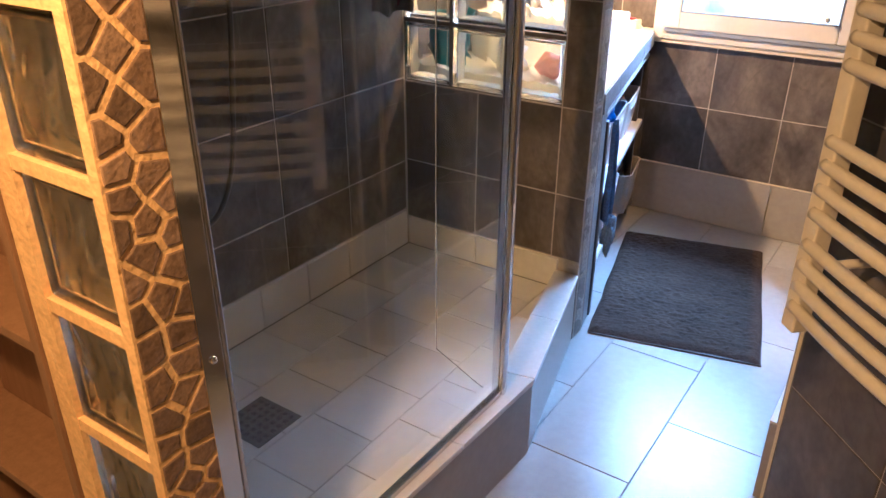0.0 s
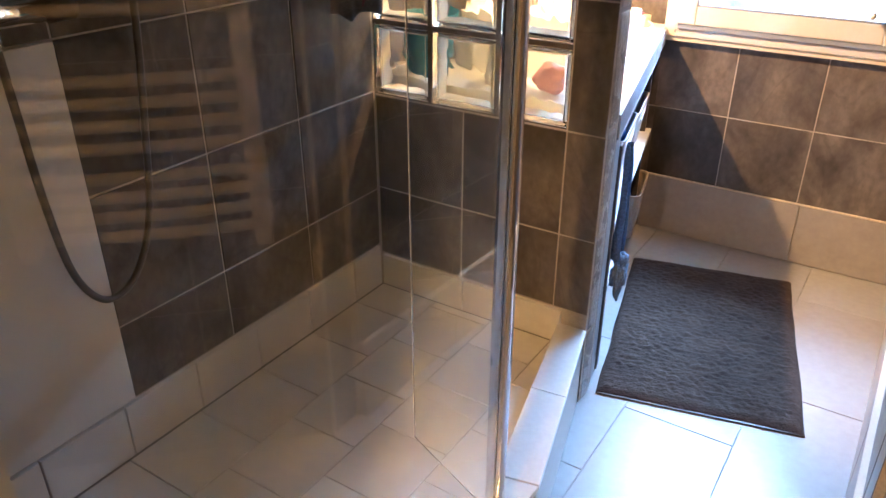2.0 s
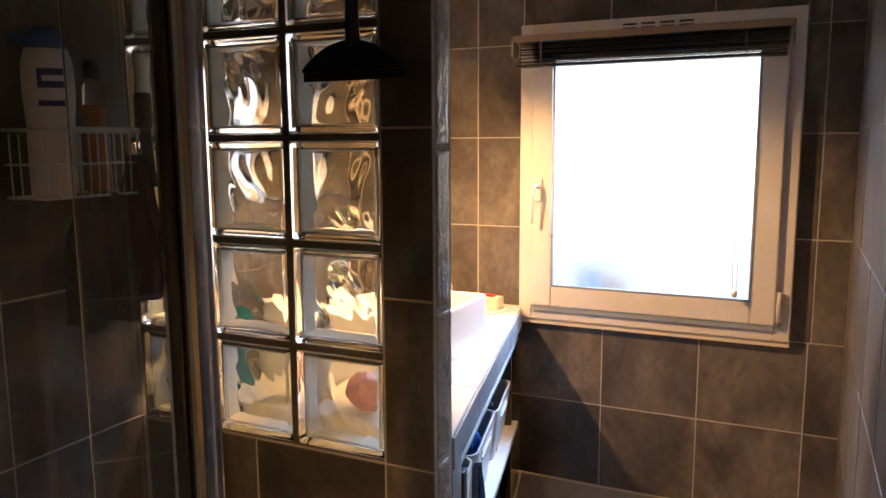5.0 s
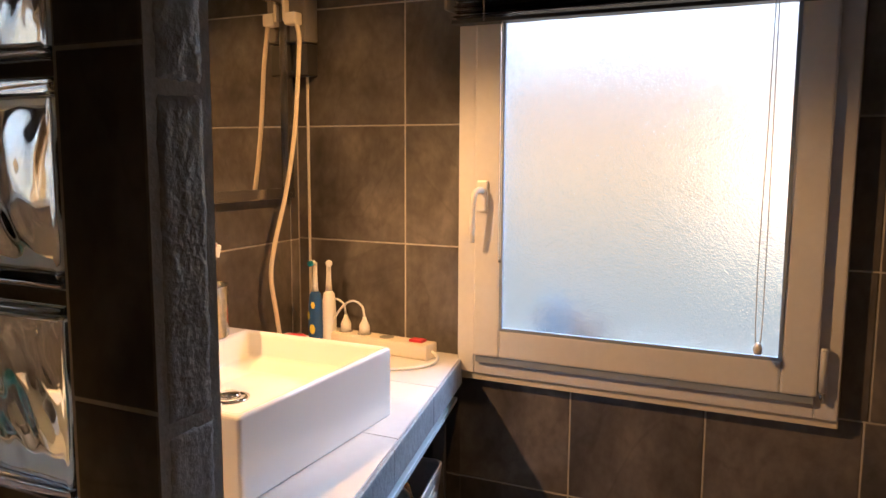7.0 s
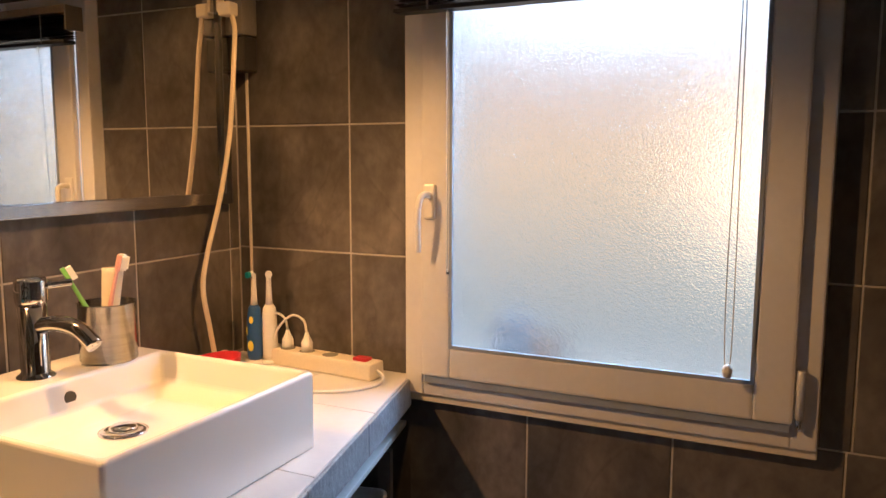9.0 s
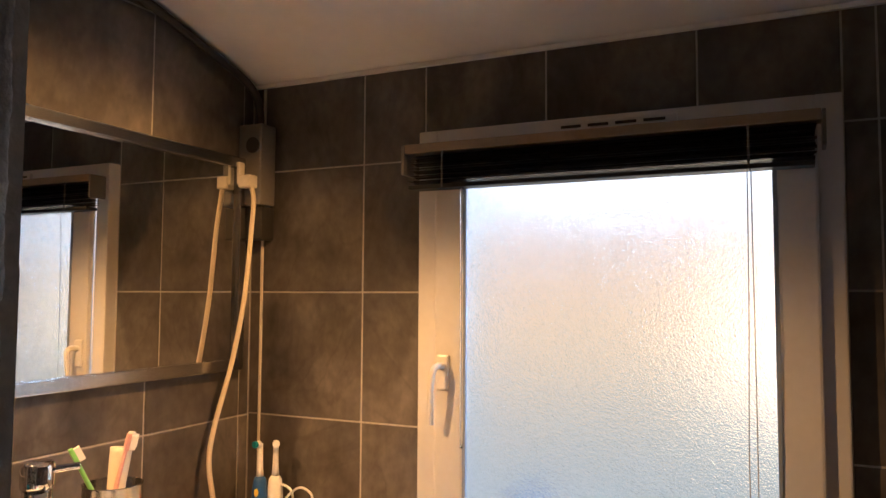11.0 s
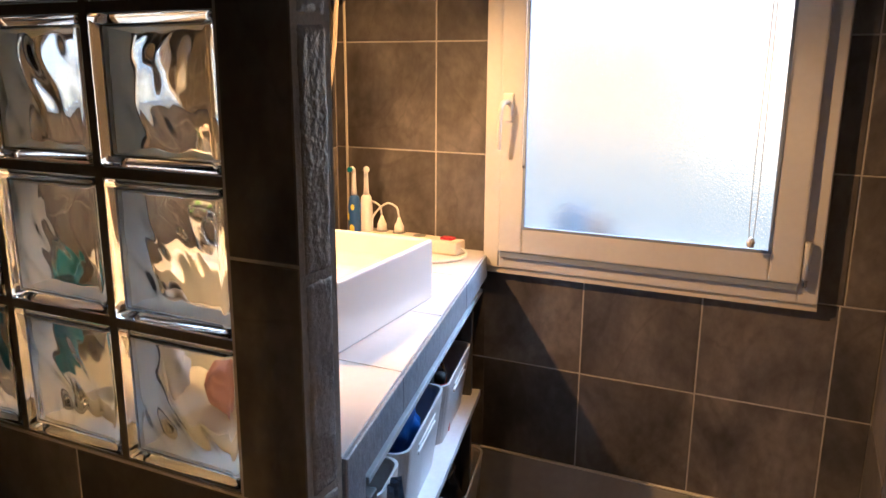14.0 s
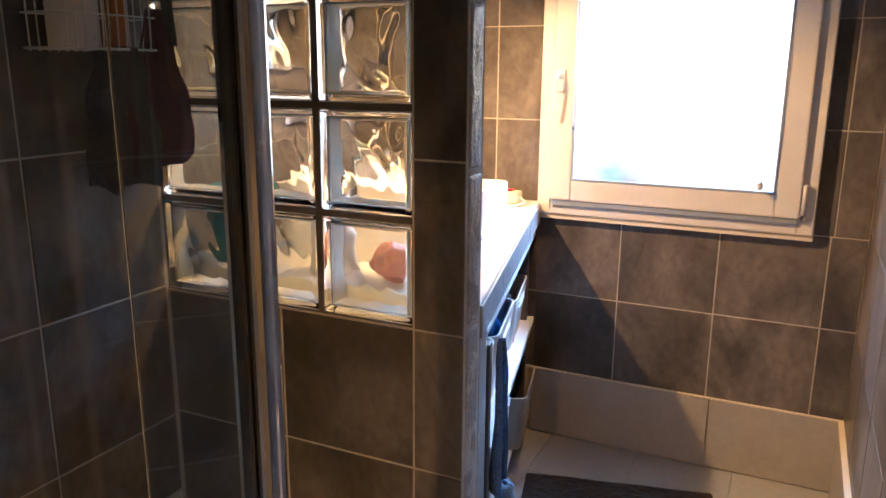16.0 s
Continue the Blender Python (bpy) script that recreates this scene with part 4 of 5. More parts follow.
strip = thing("power_strip", "white power strip with a red switch on the worktop", "power strip")
strip.matrix_world = pose(-1.335, 3.325, 0.855, 0, 0, -5)
part("strip_body", box(-0.165, 0.165, -0.027, 0.027, 0, 0.040, 0.006, 2), cream_plastic, strip)
part("switch", box(0.105, 0.142, -0.013, 0.013, 0.0395, 0.047, 0.002, 2), red_plastic, strip, "red rocker switch")
for k in (-0.10, -0.04, 0.03):
    part("socket", turned([(0, 0.0405), (0.019, 0.0405), (0.019, 0.0385), (0, 0.0385)], 20, m=Matrix.Translation((k, 0, 0))), grey_plastic, strip)
for k in (-0.10, -0.04):
    plug = thing("charger_plug", "white plug with a thin cable in the power strip", "plug", "plugs in the strip")
    plug.matrix_world = pose(-1.335 + k, 3.325 - k * 0.087, 0.8955)
    part("plug_body", turned([(0, 0), (0.014, 0), (0.014, 0.02), (0.007, 0.035), (0.004, 0.045), (0, 0.045)], 16), white_plastic, plug, smooth=True)
    part("plug_cable", tube([(0, 0, 0.043), (-0.005, -0.006, 0.075), (-0.035, -0.012, 0.085), (-0.075, -0.012, 0.05), (-0.095, -0.01, 0.0)], 0.003, 8), white_plastic, plug, smooth=True)
cab = part("strip_cable", tube([(-1.172, 3.312, 0.875), (-1.150, 3.300, 0.866), (-1.145, 3.26, 0.860), (-1.18, 3.20, 0.859), (-1.27, 3.15, 0.859), (-1.36, 3.13, 0.859), (-1.45, 3.14, 0.859)], 0.004, 8), white_plastic, None, smooth=True)
tagged(cab, "white mains cable looping on the worktop", "cable")
dish = part("soap_dish", turned([(0, 0), (0.05, 0), (0.060, 0.02), (0.062, 0.03), (0.058, 0.03), (0.048, 0.008), (0, 0.006)], 32, m=Matrix.Translation((-1.500, 3.14, 0.855)) @ Matrix.Diagonal((0.8, 1.3, 1.7, 1))), red_plastic, None, smooth=True)
tagged(dish, "red plastic dish behind the basin", "dish")
bottle("purple_bottle", "small lilac bottle beside the electric toothbrush", (-1.555, 3.245, 0.855), [(0, 0), (0.014, 0), (0.014, 0.03), (0.008, 0.04), (0, 0.04)], pink_plastic)

# things behind the glass blocks
teal_cup = thing("teal_beaker", "teal plastic beaker behind the glass blocks", "beaker", place=(-1.49, 2.29, 0.855))
part("beaker", turned([(0, 0), (0.055, 0), (0.068, 0.15), (0.071, 0.155), (0.064, 0.155), (0.052, 0.006), (0, 0.006)], 32), teal_plastic, teal_cup, smooth=True)
bottle("soap_bottle", "green-white pump bottle behind the glass blocks", (-1.24, 2.30, 0.855), [(0, 0), (0.032, 0), (0.034, 0.004), (0.034, 0.11), (0.014, 0.135), (0, 0.135)], white_plastic, [(0, 0.136), (0.014, 0.136), (0.014, 0.16), (0, 0.16)], grey_plastic)
cloth_lump("bath_sponge", "pink bath sponge behind the glass blocks", "sponge", (-1.07, 2.29, 0.900), (0.055, 0.05, 0.047), pink_plastic, 4.4, 0.25)

# mirror, socket box, cables, spot rail
mirror = thing("wall_mirror", "rectangular mirror in a chrome frame above the basin", "mirror")
part("mirror_glass", box(VANITY + 0.001, VANITY + 0.012, 2.46, 3.318, 1.268, 1.745), mirror_mat, mirror)
fr = box(VANITY + 0.0005, VANITY + 0.024, 2.44, 3.340, 1.243, 1.2705, 0.003, 2)
box(VANITY + 0.0005, VANITY + 0.024, 2.44, 3.340, 1.742, 1.768, 0.003, 2, fr)
box(VANITY + 0.0007, VANITY + 0.0235, 3.314, 3.3395, 1.269, 1.743, 0.003, 2, fr)
box(VANITY + 0.0007, VANITY + 0.0235, 2.4405, 2.465, 1.269, 1.743, 0.003, 2, fr)
part("mirror_frame", fr, dark_chrome, mirror)
part("mirror_clip", box(VANITY + 0.022, VANITY + 0.030, 3.300, 3.322, 1.70, 1.755, 0.002, 1), cream_plastic, mirror)

socket = thing("wall_socket_box", "grey surface-mounted socket box in the corner", "socket", place=(-1.583, 3.385, 1.65))
part("socket_body", box(-0.036, 0.036, -0.055, 0.003, 0, 0.205, 0.006, 2), grey_plastic, socket)
part("socket_face", turned([(0, 0), (0.020, 0), (0.020, 0.004), (0, 0.004)], 24, m=pose(0.010, -0.0545, 0.150, 90, 0, 0)), black_plastic, socket)
part("lower_box", box(-0.034, 0.034, -0.045, 0.003, -0.085, -0.002, 0.004, 2), black_plastic, socket)
plug = thing("mains_plug", "cream plug with a long cable in the corner socket", "plug")
part("plug_body", box(-1.592, -1.556, 3.298, 3.330, 1.690, 1.722, 0.005, 2), cream_plastic, plug)
part("mains_cable", tube([(-1.574, 3.310, 1.706), (-1.565, 3.312, 1.70), (-1.556, 3.315, 1.66), (-1.553, 3.306, 1.59), (-1.553, 3.296, 1.50), (-1.554, 3.282, 1.40), (-1.558, 3.250, 1.265), (-1.562, 3.203, 1.13), (-1.565, 3.190, 1.05), (-1.566, 3.208, 0.96), (-1.566, 3.228, 0.862)], 0.006, 10), cord_mat, plug, "cream cable hanging in curves", True)
black_cable = part("lamp_cable", tube([(-1.585, 3.372, 1.853), (-1.588, 3.370, 1.90), (-1.592, 3.355, 1.940), (-1.596, 3.30, 1.972), (-1.598, 3.20, 2.000), (-1.598, 3.08, 2.032), (-1.596, 2.97, 2.060), (-1.575, 2.92, 2.066)], 0.0105, 10), rubber, None, smooth=True)
tagged(black_cable, "black cable along the ceiling edge", "cable")
part_trim = structure("corner_trim", box(-1.586, -1.580, NORTH - 0.004, NORTH, 0.86, 1.962), cream_plastic, "thin cream corner trim", "trim")

rail = thing("spotlight_rail", "steel spotlight rail under the ceiling", "light")
part("rail_bar", tube([(-1.570, 2.25, 2.068), (-1.570, 2.93, 2.068)], 0.008, 14, smooth=False), brushed, rail, smooth=True)
for y in (2.42, 2.78):
    part("wall_mount", box(VANITY, -1.565, y - 0.02, y + 0.02, 2.055, 2.082, 0.003, 2), black_plastic, rail)
# The second head is unseen and added, hung low to shape its light.
for p, way, glow in ((Vector((-1.525, 2.895, 2.022)), Vector((0.50, 0.25, -0.83)).normalized(), bulb_mat), (ADDED_HEAD, ADDED_WAY, added_bulb)):
    m = Matrix.Translation(p) @ way.to_track_quat("Z", "Y").to_matrix().to_4x4() @ Matrix.Scale(1.3, 4)
    part("spot_head", turned([(0.012, -0.075), (0.018, -0.070), (0.025, -0.045), (0.028, -0.02), (0.029, -0.012), (0.026, -0.012), (0.020, -0.05), (0.010, -0.068)], 28, m=m), brushed, rail, "small steel spotlight head", True)
    part("bulb", turned([(0, -0.004), (0.020, -0.005), (0.026, -0.009), (0.025, -0.014), (0.018, -0.03), (0, -0.04)], 28, m=m), glow, rail, "white lamp glass", True)
    part("spot_arm", tube([p + way * -0.07, p + way * -0.085 + Vector((-0.01, 0, 0.0)), Vector((-1.570, p.y, 2.068))], 0.005, 10), brushed, rail, smooth=True)


# ---- shower ----
enclosure = thing("shower_screen", "clear glass shower screen in brushed aluminium profiles", "shower screen")
GX0, GX1 = -0.760, -0.742          # plane at the pillar and at the post
screen = part("fixed_pane", prism([(GX0 - 0.003, 0.581), (GX0 + 0.003, 0.581), (GX1 + 0.003, 1.400), (GX1 - 0.003, 1.400)], 0.268, 1.905), clear, enclosure, "clear fixed pane")
screen.visible_shadow = False
DOOR0, DOOR1 = Vector((-0.760, 1.432)), Vector((-1.030, 1.540))
across = (DOOR1 - DOOR0).orthogonal().normalized() * 0.003
door_pane = part("door_pane", prism([tuple(q) for q in (DOOR0 - across, DOOR0 + across, DOOR1 + across, DOOR1 - across)], 0.215, 1.895), clear, enclosure, "clear glass door folded into the shower")
door_pane.visible_shadow = False
tip = (DOOR1 - DOOR0).normalized()
part("door_edge", prism([tuple(q) for q in (DOOR1 - across + tip * 0.0004, DOOR1 + across + tip * 0.0004, DOOR1 + across + tip * 0.0022, DOOR1 - across + tip * 0.0022)], 0.215, 1.895), basket_mat, enclosure, "pale edge strip of the glass door")
part("wall_profile", box(-0.785, -0.733, 0.533, 0.580, 0.2555, 1.93, 0.003, 2), mirror_steel, enclosure, "wide aluminium wall profile")
part("profile_lip", box(-0.768, -0.731, 0.5805, 0.588, 0.2555, 1.93, 0.003, 2), dark_chrome, enclosure)
part("post", box(GX1 - 0.024, GX1 + 0.016, 1.402, 1.424, 0.2555, 1.93, 0.008, 3), chrome, enclosure, "polished aluminium post")
part("post_seal", box(GX1 - 0.018, GX1 + 0.009, 1.4245, 1.438, 0.2555, 1.93, 0.004, 2), chrome, enclosure)
part("top_rail", prism([(GX0 - 0.040, 0.589), (GX0 + 0.014, 0.589), (GX1 + 0.014, 1.401), (GX1 - 0.040, 1.401)], 1.906, 1.93, 0.002), dark_chrome, enclosure)
part("bottom_rail", prism([(GX0 - 0.012, 0.589), (GX0 + 0.010, 0.589), (GX1 + 0.010, 1.401), (GX1 - 0.012, 1.401)], 0.2555, 0.272, 0.002), dark_chrome, enclosure)
part("screw", turned([(0, 0), (0.006, 0), (0.006, 0.003), (0.003, 0.006), (0, 0.006)], 16, m=pose(-0.733, 0.560, 0.848, 0, 90, 0)), chrome, enclosure, smooth=True)

panel = structure("shower_panel", box(WEST - 0.003, WEST + 0.008, 0.662, 1.190, 0.334, 1.136, 0.002), white_panel_mat, "plain white panel on the shower wall", "wall panel")
mixer = thing("shower_mixer", "chrome thermostatic shower mixer with a hose", "shower mixer")
part("mixer_bar", tube([(-1.500, 0.86, 1.205), (-1.500, 1.155, 1.205)], 0.024, 20, smooth=False), chrome, mixer, smooth=True)
for y in (0.93, 1.09):
    part("wall_flange", turned([(0, 0), (0.032, 0), (0.032, 0.006), (0.015, 0.012), (0.015, 0.05), (0, 0.05)], 24, m=pose(WEST, y, 1.205, 0, 90, 0)), chrome, mixer, smooth=True)
part("temperature_knob", tube([(-1.500, 1.156, 1.205), (-1.500, 1.20, 1.205)], 0.027, 20, smooth=False), black_plastic, mixer, smooth=True)
part("hose_nut", tube([(-1.500, 1.06, 1.185), (-1.500, 1.06, 1.150)], 0.011, 14, smooth=False), chrome, mixer, smooth=True)
part("hose", tube([(-1.500, 1.06, 1.155), (-1.502, 1.065, 1.04), (-1.512, 1.078, 0.86), (-1.530, 1.108, 0.70), (-1.538, 1.165, 0.615), (-1.540, 1.240, 0.635), (-1.540, 1.300, 0.75), (-1.538, 1.330, 0.95), (-1.535, 1.350, 1.15), (-1.530, 1.360, 1.40), (-1.525, 1.365, 1.66)], 0.0075, 12), hose_mat, mixer, "grey ribbed shower hose", True)
part("hose_bracket", box(WEST, -1.510, 1.345, 1.385, 1.66, 1.70, 0.006, 2), chrome, mixer)
part("hand_shower", turned([(0, 0), (0.011, 0), (0.013, 0.12), (0.035, 0.16), (0.045, 0.175), (0, 0.18)], 24, m=pose(-1.525, 1.365, 1.665, 0, 18, 0)), chrome, mixer, smooth=True)

grate = thing("shower_drain", "square dark drain grate in the shower floor", "drain", place=(-1.237, 1.035, 0.1905))
gb = box(-0.075, 0.075, -0.075, 0.075, 0, 0.003, 0.001)
part("drain_plate", gb, drain_mat, grate)
holes_bm = bmesh.new()
for i in range(6):
    for j in range(6):
        box(-0.062 + i * 0.0225, -0.050 + i * 0.0225, -0.062 + j * 0.0225, -0.050 + j * 0.0225, 0.0027, 0.0034, bm=holes_bm)
part("drain_slots", holes_bm, black_plastic, grate, "black square drain slots")

# wire caddy with bottles and cloths
caddy = thing("shower_caddy", "white wire shower caddy on the tiled wall", "caddy")
CY0, CY1, CX = 1.830, 2.075, WEST
for z, r in ((1.447, 0.0032), (1.385, 0.0018), (1.326, 0.0024)):
    part("rim_wire", tube([(CX + 0.004, CY0, z), (CX + 0.102, CY0, z), (CX + 0.102, CY1, z), (CX + 0.004, CY1, z), (CX + 0.004, CY0, z)], r, 8, smooth=False), white_plastic, caddy, smooth=True)
part("rim_plate", box(CX + 0.098, CX + 0.104, CY0 + 0.055, CY1 + 0.012, 1.441, 1.453, 0.002, 2), white_plastic, caddy, "white front rim")
for k in range(13):
    y = CY0 + 0.010 + k * (CY1 - CY0 - 0.02) / 12
    part("wire", tube([(CX + 0.005, y, 1.440), (CX + 0.006, y, 1.332), (CX + 0.014, y, 1.326), (CX + 0.090, y, 1.326), (CX + 0.100, y, 1.334), (CX + 0.102, y, 1.446)], 0.0016, 6), white_plastic, caddy, smooth=True)
shampoo = thing("shampoo_bottle", "white shampoo bottle with a blue cap and label", "bottle", place=(CX + 0.055, 1.892, 1.329), turn=-42)


def oval(rings, mat, name, parent, label="", flat=0.55, smooth=True):
    bm = turned(rings, 30, m=Matrix.Diagonal((flat, 1, 1, 1)))
    return part(name, bm, mat, parent, label, smooth)


oval([(0, 0), (0.038, 0), (0.041, 0.004), (0.042, 0.12), (0.046, 0.18), (0.045, 0.235), (0.037, 0.262), (0, 0.263)], white_plastic, "bottle_body", shampoo)
oval([(0, 0.2635), (0.037, 0.2635), (0.035, 0.285), (0.022, 0.300), (0, 0.302)], blue_plastic, "cap", shampoo, "blue flip cap")
part("cap_spout", box(-0.010, 0.010, -0.058, -0.030, 0.270, 0.284, 0.003, 1), blue_plastic, shampoo)
part("label_panel", box(0.0235, 0.0262, -0.018, 0.032, 0.192, 0.226, 0.001), navy_label, shampoo, "dark blue label")
part("label_band", box(0.0235, 0.0262, -0.018, 0.032, 0.160, 0.170, 0.001), navy_label, shampoo, "blue band")
part("label_mark", box(0.0258, 0.0270, -0.010, 0.026, 0.204, 0.214), white_plastic, shampoo, "white bar on the label")
bottle("oil_bottle", "clear bottle of orange liquid with a dark cap", (CX + 0.06, 1.985, 1.329), [(0, 0), (0.020, 0), (0.021, 0.004), (0.021, 0.20), (0.012, 0.215), (0, 0.215)], clear,
       [(0, 0.216), (0.014, 0.216), (0.016, 0.238), (0.012, 0.250), (0, 0.250)], black_plastic, liquid=(0.165, orange_liquid))
brush = thing("hair_brush", "dark brush hanging from the shower caddy", "brush")
part("brush_handle", tube([(CX + 0.105, 2.062, 1.49), (CX + 0.107, 2.066, 1.42), (CX + 0.108, 2.074, 1.335)], 0.011, 12), rubber, brush, smooth=True)
part("brush_head", box(CX + 0.096, CX + 0.118, 2.045, 2.078, 1.450, 1.522, 0.008, 2), rubber, brush)
hanging_cloth("wash_mitt", "dark grey wash mitt hanging from the caddy", (CX + 0.085, 1.955, 1.33), 62, 0.13, 0.27, grey_cloth, 0.7, 1.5, 0.022, taper=0.6)
hanging_cloth("wash_cloth", "plum wash cloth hanging from the caddy", (CX + 0.105, 2.035, 1.40), 60, 0.13, 0.29, plum_cloth, 2.9, 1.5, 0.022, taper=0.3)

squeegee = thing("squeegee", "navy shower squeegee hanging on the glass blocks", "squeegee", place=(-0.985, 2.085, 1.545))
bm = bmesh.new()
arc = [(-0.10 + 0.2 * k / 20, 0.052 * math.sin(math.pi * k / 20) ** 0.7) for k in range(21)]
f0 = [bm.verts.new((x, -0.012, max(z, 0.004))) for x, z in arc] + [bm.verts.new((0.10, -0.012, 0)), bm.verts.new((-0.10, -0.012, 0))]
f = bm.faces.new(f0)
ext = bmesh.ops.extrude_face_region(bm, geom=[f])
for v in [g for g in ext["geom"] if isinstance(g, bmesh.types.BMVert)]:
    v.co.y += 0.022
bmesh.ops.recalc_face_normals(bm, faces=bm.faces[:])
part("squeegee_head", bm, navy_rubber, squeegee)
part("blade", box(-0.103, 0.103, -0.003, 0.001, -0.016, 0.001), rubber, squeegee, "black rubber blade")
part("handle", tube([(0, 0, 0.04), (0, -0.002, 0.10), (0, 0.004, 0.165), (0, 0.010, 0.215)], 0.012, 14, taper=lambda q: 1.15 - 0.5 * q), navy_rubber, squeegee, smooth=True)
part("hook", tube([(0, 0.02, 0.24), (0, 0.0, 0.235), (0, -0.010, 0.215), (0, -0.002, 0.200)], 0.003, 8), chrome, squeegee, smooth=True)
part("suction_cup", turned([(0, 0), (0.024, 0), (0.015, 0.010), (0, 0.014)], 24, m=pose(0, 0.0335, 0.235, 90, 0, 0)), clear, squeegee, "clear suction cup", True)

# ---- bath mat ----
bath_mat = thing("bath_mat", "dark brown deep-pile bath mat on the pale floor", "mat", place=(-0.646, 2.698, 0.0), turn=13.3)
bm = bmesh.new()
nx, ny, MW, ML = 110, 190, 0.582, 0.907
rows = []
for j in range(ny + 1):
    row = []
    for i in range(nx + 1):
        u, v = i / nx - 0.5, j / ny - 0.5
        e = min(0.5 - abs(u), (0.5 - abs(v)) * ML / MW)
        h = 0.019 * min(1, (e * 22) ** 0.5 if e > 0 else 0)
        h += (0.0007 * math.sin(v * ML * 2 * math.pi / 0.019 + 2.6 * noise.noise(Vector((u * 9, v * 7, 0)))) + 0.0052 * noise.noise(Vector((u * 34, v * 52, 3))) + 0.003 * noise.noise(Vector((u * 7, v * 9, 5)))) * min(1, e * 14)
        wob = 0.004 * noise.noise(Vector((u * 5, v * 5, 9)))
        row.append(bm.verts.new((u * MW + wob, v * ML + wob, max(h, 0.0015))))
    rows.append(row)
for j in range(ny):
    for i in range(nx):
        bm.faces.new((rows[j][i], rows[j][i + 1], rows[j + 1][i + 1], rows[j + 1][i]))
part("shag", bm, mat_pile, bath_mat, smooth=True)
part("hem", box(-MW / 2 + 0.003, MW / 2 - 0.003, -ML / 2 - 0.003, ML / 2 - 0.003, 0.0005, 0.006, 0.002), black_plastic, bath_mat, "dark bound hem")

# ---- towel radiator ----
radiator = thing("towel_radiator", "cream enamelled ladder towel radiator", "radiator")
radiator.matrix_world = pose(RAD_END, RAD_WALL, 0, 0, 0, RAD_TURN)
RX0, RX1, RY = 0.116, 0.596, -0.118
for x in (RX0, RX1):
    part("upright", box(x - 0.020, x + 0.020, RY - 0.016, RY + 0.020, 0.668, 1.66, 0.006, 3), radiator_mat, radiator)
bar_me = None
for z in (0.722, 0.766, 0.810, 0.852, 0.914, 0.960, 1.005, 1.049, 1.180, 1.225, 1.270, 1.315, 1.490, 1.535, 1.580, 1.625):
    if bar_me is None:
        bar_me = part("rung", tube([(RX0, RY - 0.014, 0), (RX0 + 0.12, RY - 0.024, 0), ((RX0 + RX1) / 2, RY - 0.028, 0), (RX1 - 0.12, RY - 0.024, 0), (RX1, RY - 0.014, 0)], 0.0125, 12), radiator_mat, radiator, smooth=True)
        r = bar_me
    else:
        r = new("rung", bar_me.data)
        r.parent = radiator
    r.matrix_basis = pose(0, 0, z)
for x in (RX0 + 0.05, RX1 - 0.05):
    for z in (0.83, 1.45):
        part("wall_bracket", tube([(x, RY, z), (x, -0.002, z)], 0.009, 10, smooth=False), radiator_mat, radiator, smooth=True)

# ---- glass block pillar with stone mosaic ----
PX1, PY0, PY1 = -0.714, 0.440, 0.532
pillar_rows = [(0.134 + 0.2035 * k, 0.317 + 0.2035 * k) for k in range(12)]
PTOP = 2.78
pb = box(-0.738, PX1 - 0.004, PY0, PY1, 0, PTOP)
box(-0.950, -0.907, PY0, PY1, 0, PTOP, bm=pb)
edges = [0.0] + [v for r in pillar_rows for v in r] + [PTOP]
for z0, z1 in zip(edges[::2], edges[1::2]):
    box(-0.9069, -0.7381, PY0 + 0.0008, PY1 - 0.0008, z0, z1, bm=pb)
pillar = structure("pillar", pb, mortar, "ochre mortar pillar of glass blocks faced with flat brown stones", "pillar")
for k, (z0, z1) in enumerate(pillar_rows):
    if z1 < PTOP:
        b = part("glass_block", glass_block(0.1675, z1 - z0 - 0.002, 0.078, 40 + k, pillar_glass), pillar_glass, pillar, smooth=True)
        b.matrix_basis = pose(-0.9063, PY0 + 0.008, z0 + 0.001)


def clip_half(poly, p, n):
    out = []
    for i, a in enumerate(poly):
        b = poly[(i + 1) % len(poly)]
        da, db = (a - p).dot(n), (b - p).dot(n)
        if da <= 0:
            out.append(a)
        if (da < 0 < db) or (db < 0 < da):
            out.append(a.lerp(b, da / (da - db)))
    return out


rng = random.Random(11)
seeds = []
for _ in range(6000):
    q = Vector((rng.uniform(0.006, 0.084), rng.uniform(0.0, 2.2)))
    if all((q - o).length > 0.037 for o in seeds):
        seeds.append(q)
for a in seeds:
    poly = [Vector(q) for q in ((0.003, 0.003), (0.089, 0.003), (0.089, 2.2), (0.003, 2.2))]
    for b in seeds:
        d = b - a
        if 1e-6 < d.length < 0.16:
            n = d.normalized()
            poly = clip_half(poly, (a + b) / 2 - n * rng.uniform(0.0036, 0.0060), n)
            if len(poly) < 3:
                break
    if len(poly) < 3:
        continue
    c = sum(poly, Vector((0, 0))) / len(poly)
    bm = bmesh.new()
    top = 0.0016 + rng.uniform(0, 0.0012)
    ring0 = [bm.verts.new((0, q.x, q.y)) for q in poly]
    ring1 = [bm.verts.new((top * 0.7, q.x, q.y)) for q in poly]
    ring2 = [bm.verts.new((top, (q.x - c.x) * 0.9 + c.x, (q.y - c.y) * 0.9 + c.y)) for q in poly]
    m = len(poly)
    for p, q in ((ring0, ring1), (ring1, ring2)):
        for k in range(m):
            bm.faces.new((p[k], p[(k + 1) % m], q[(k + 1) % m], q[k]))
    bm.faces.new(ring2)
    s = part("stone", bm, pebble, pillar)
    s.matrix_basis = pose(PX1 - 0.0042, PY0 + 0.001, 0)

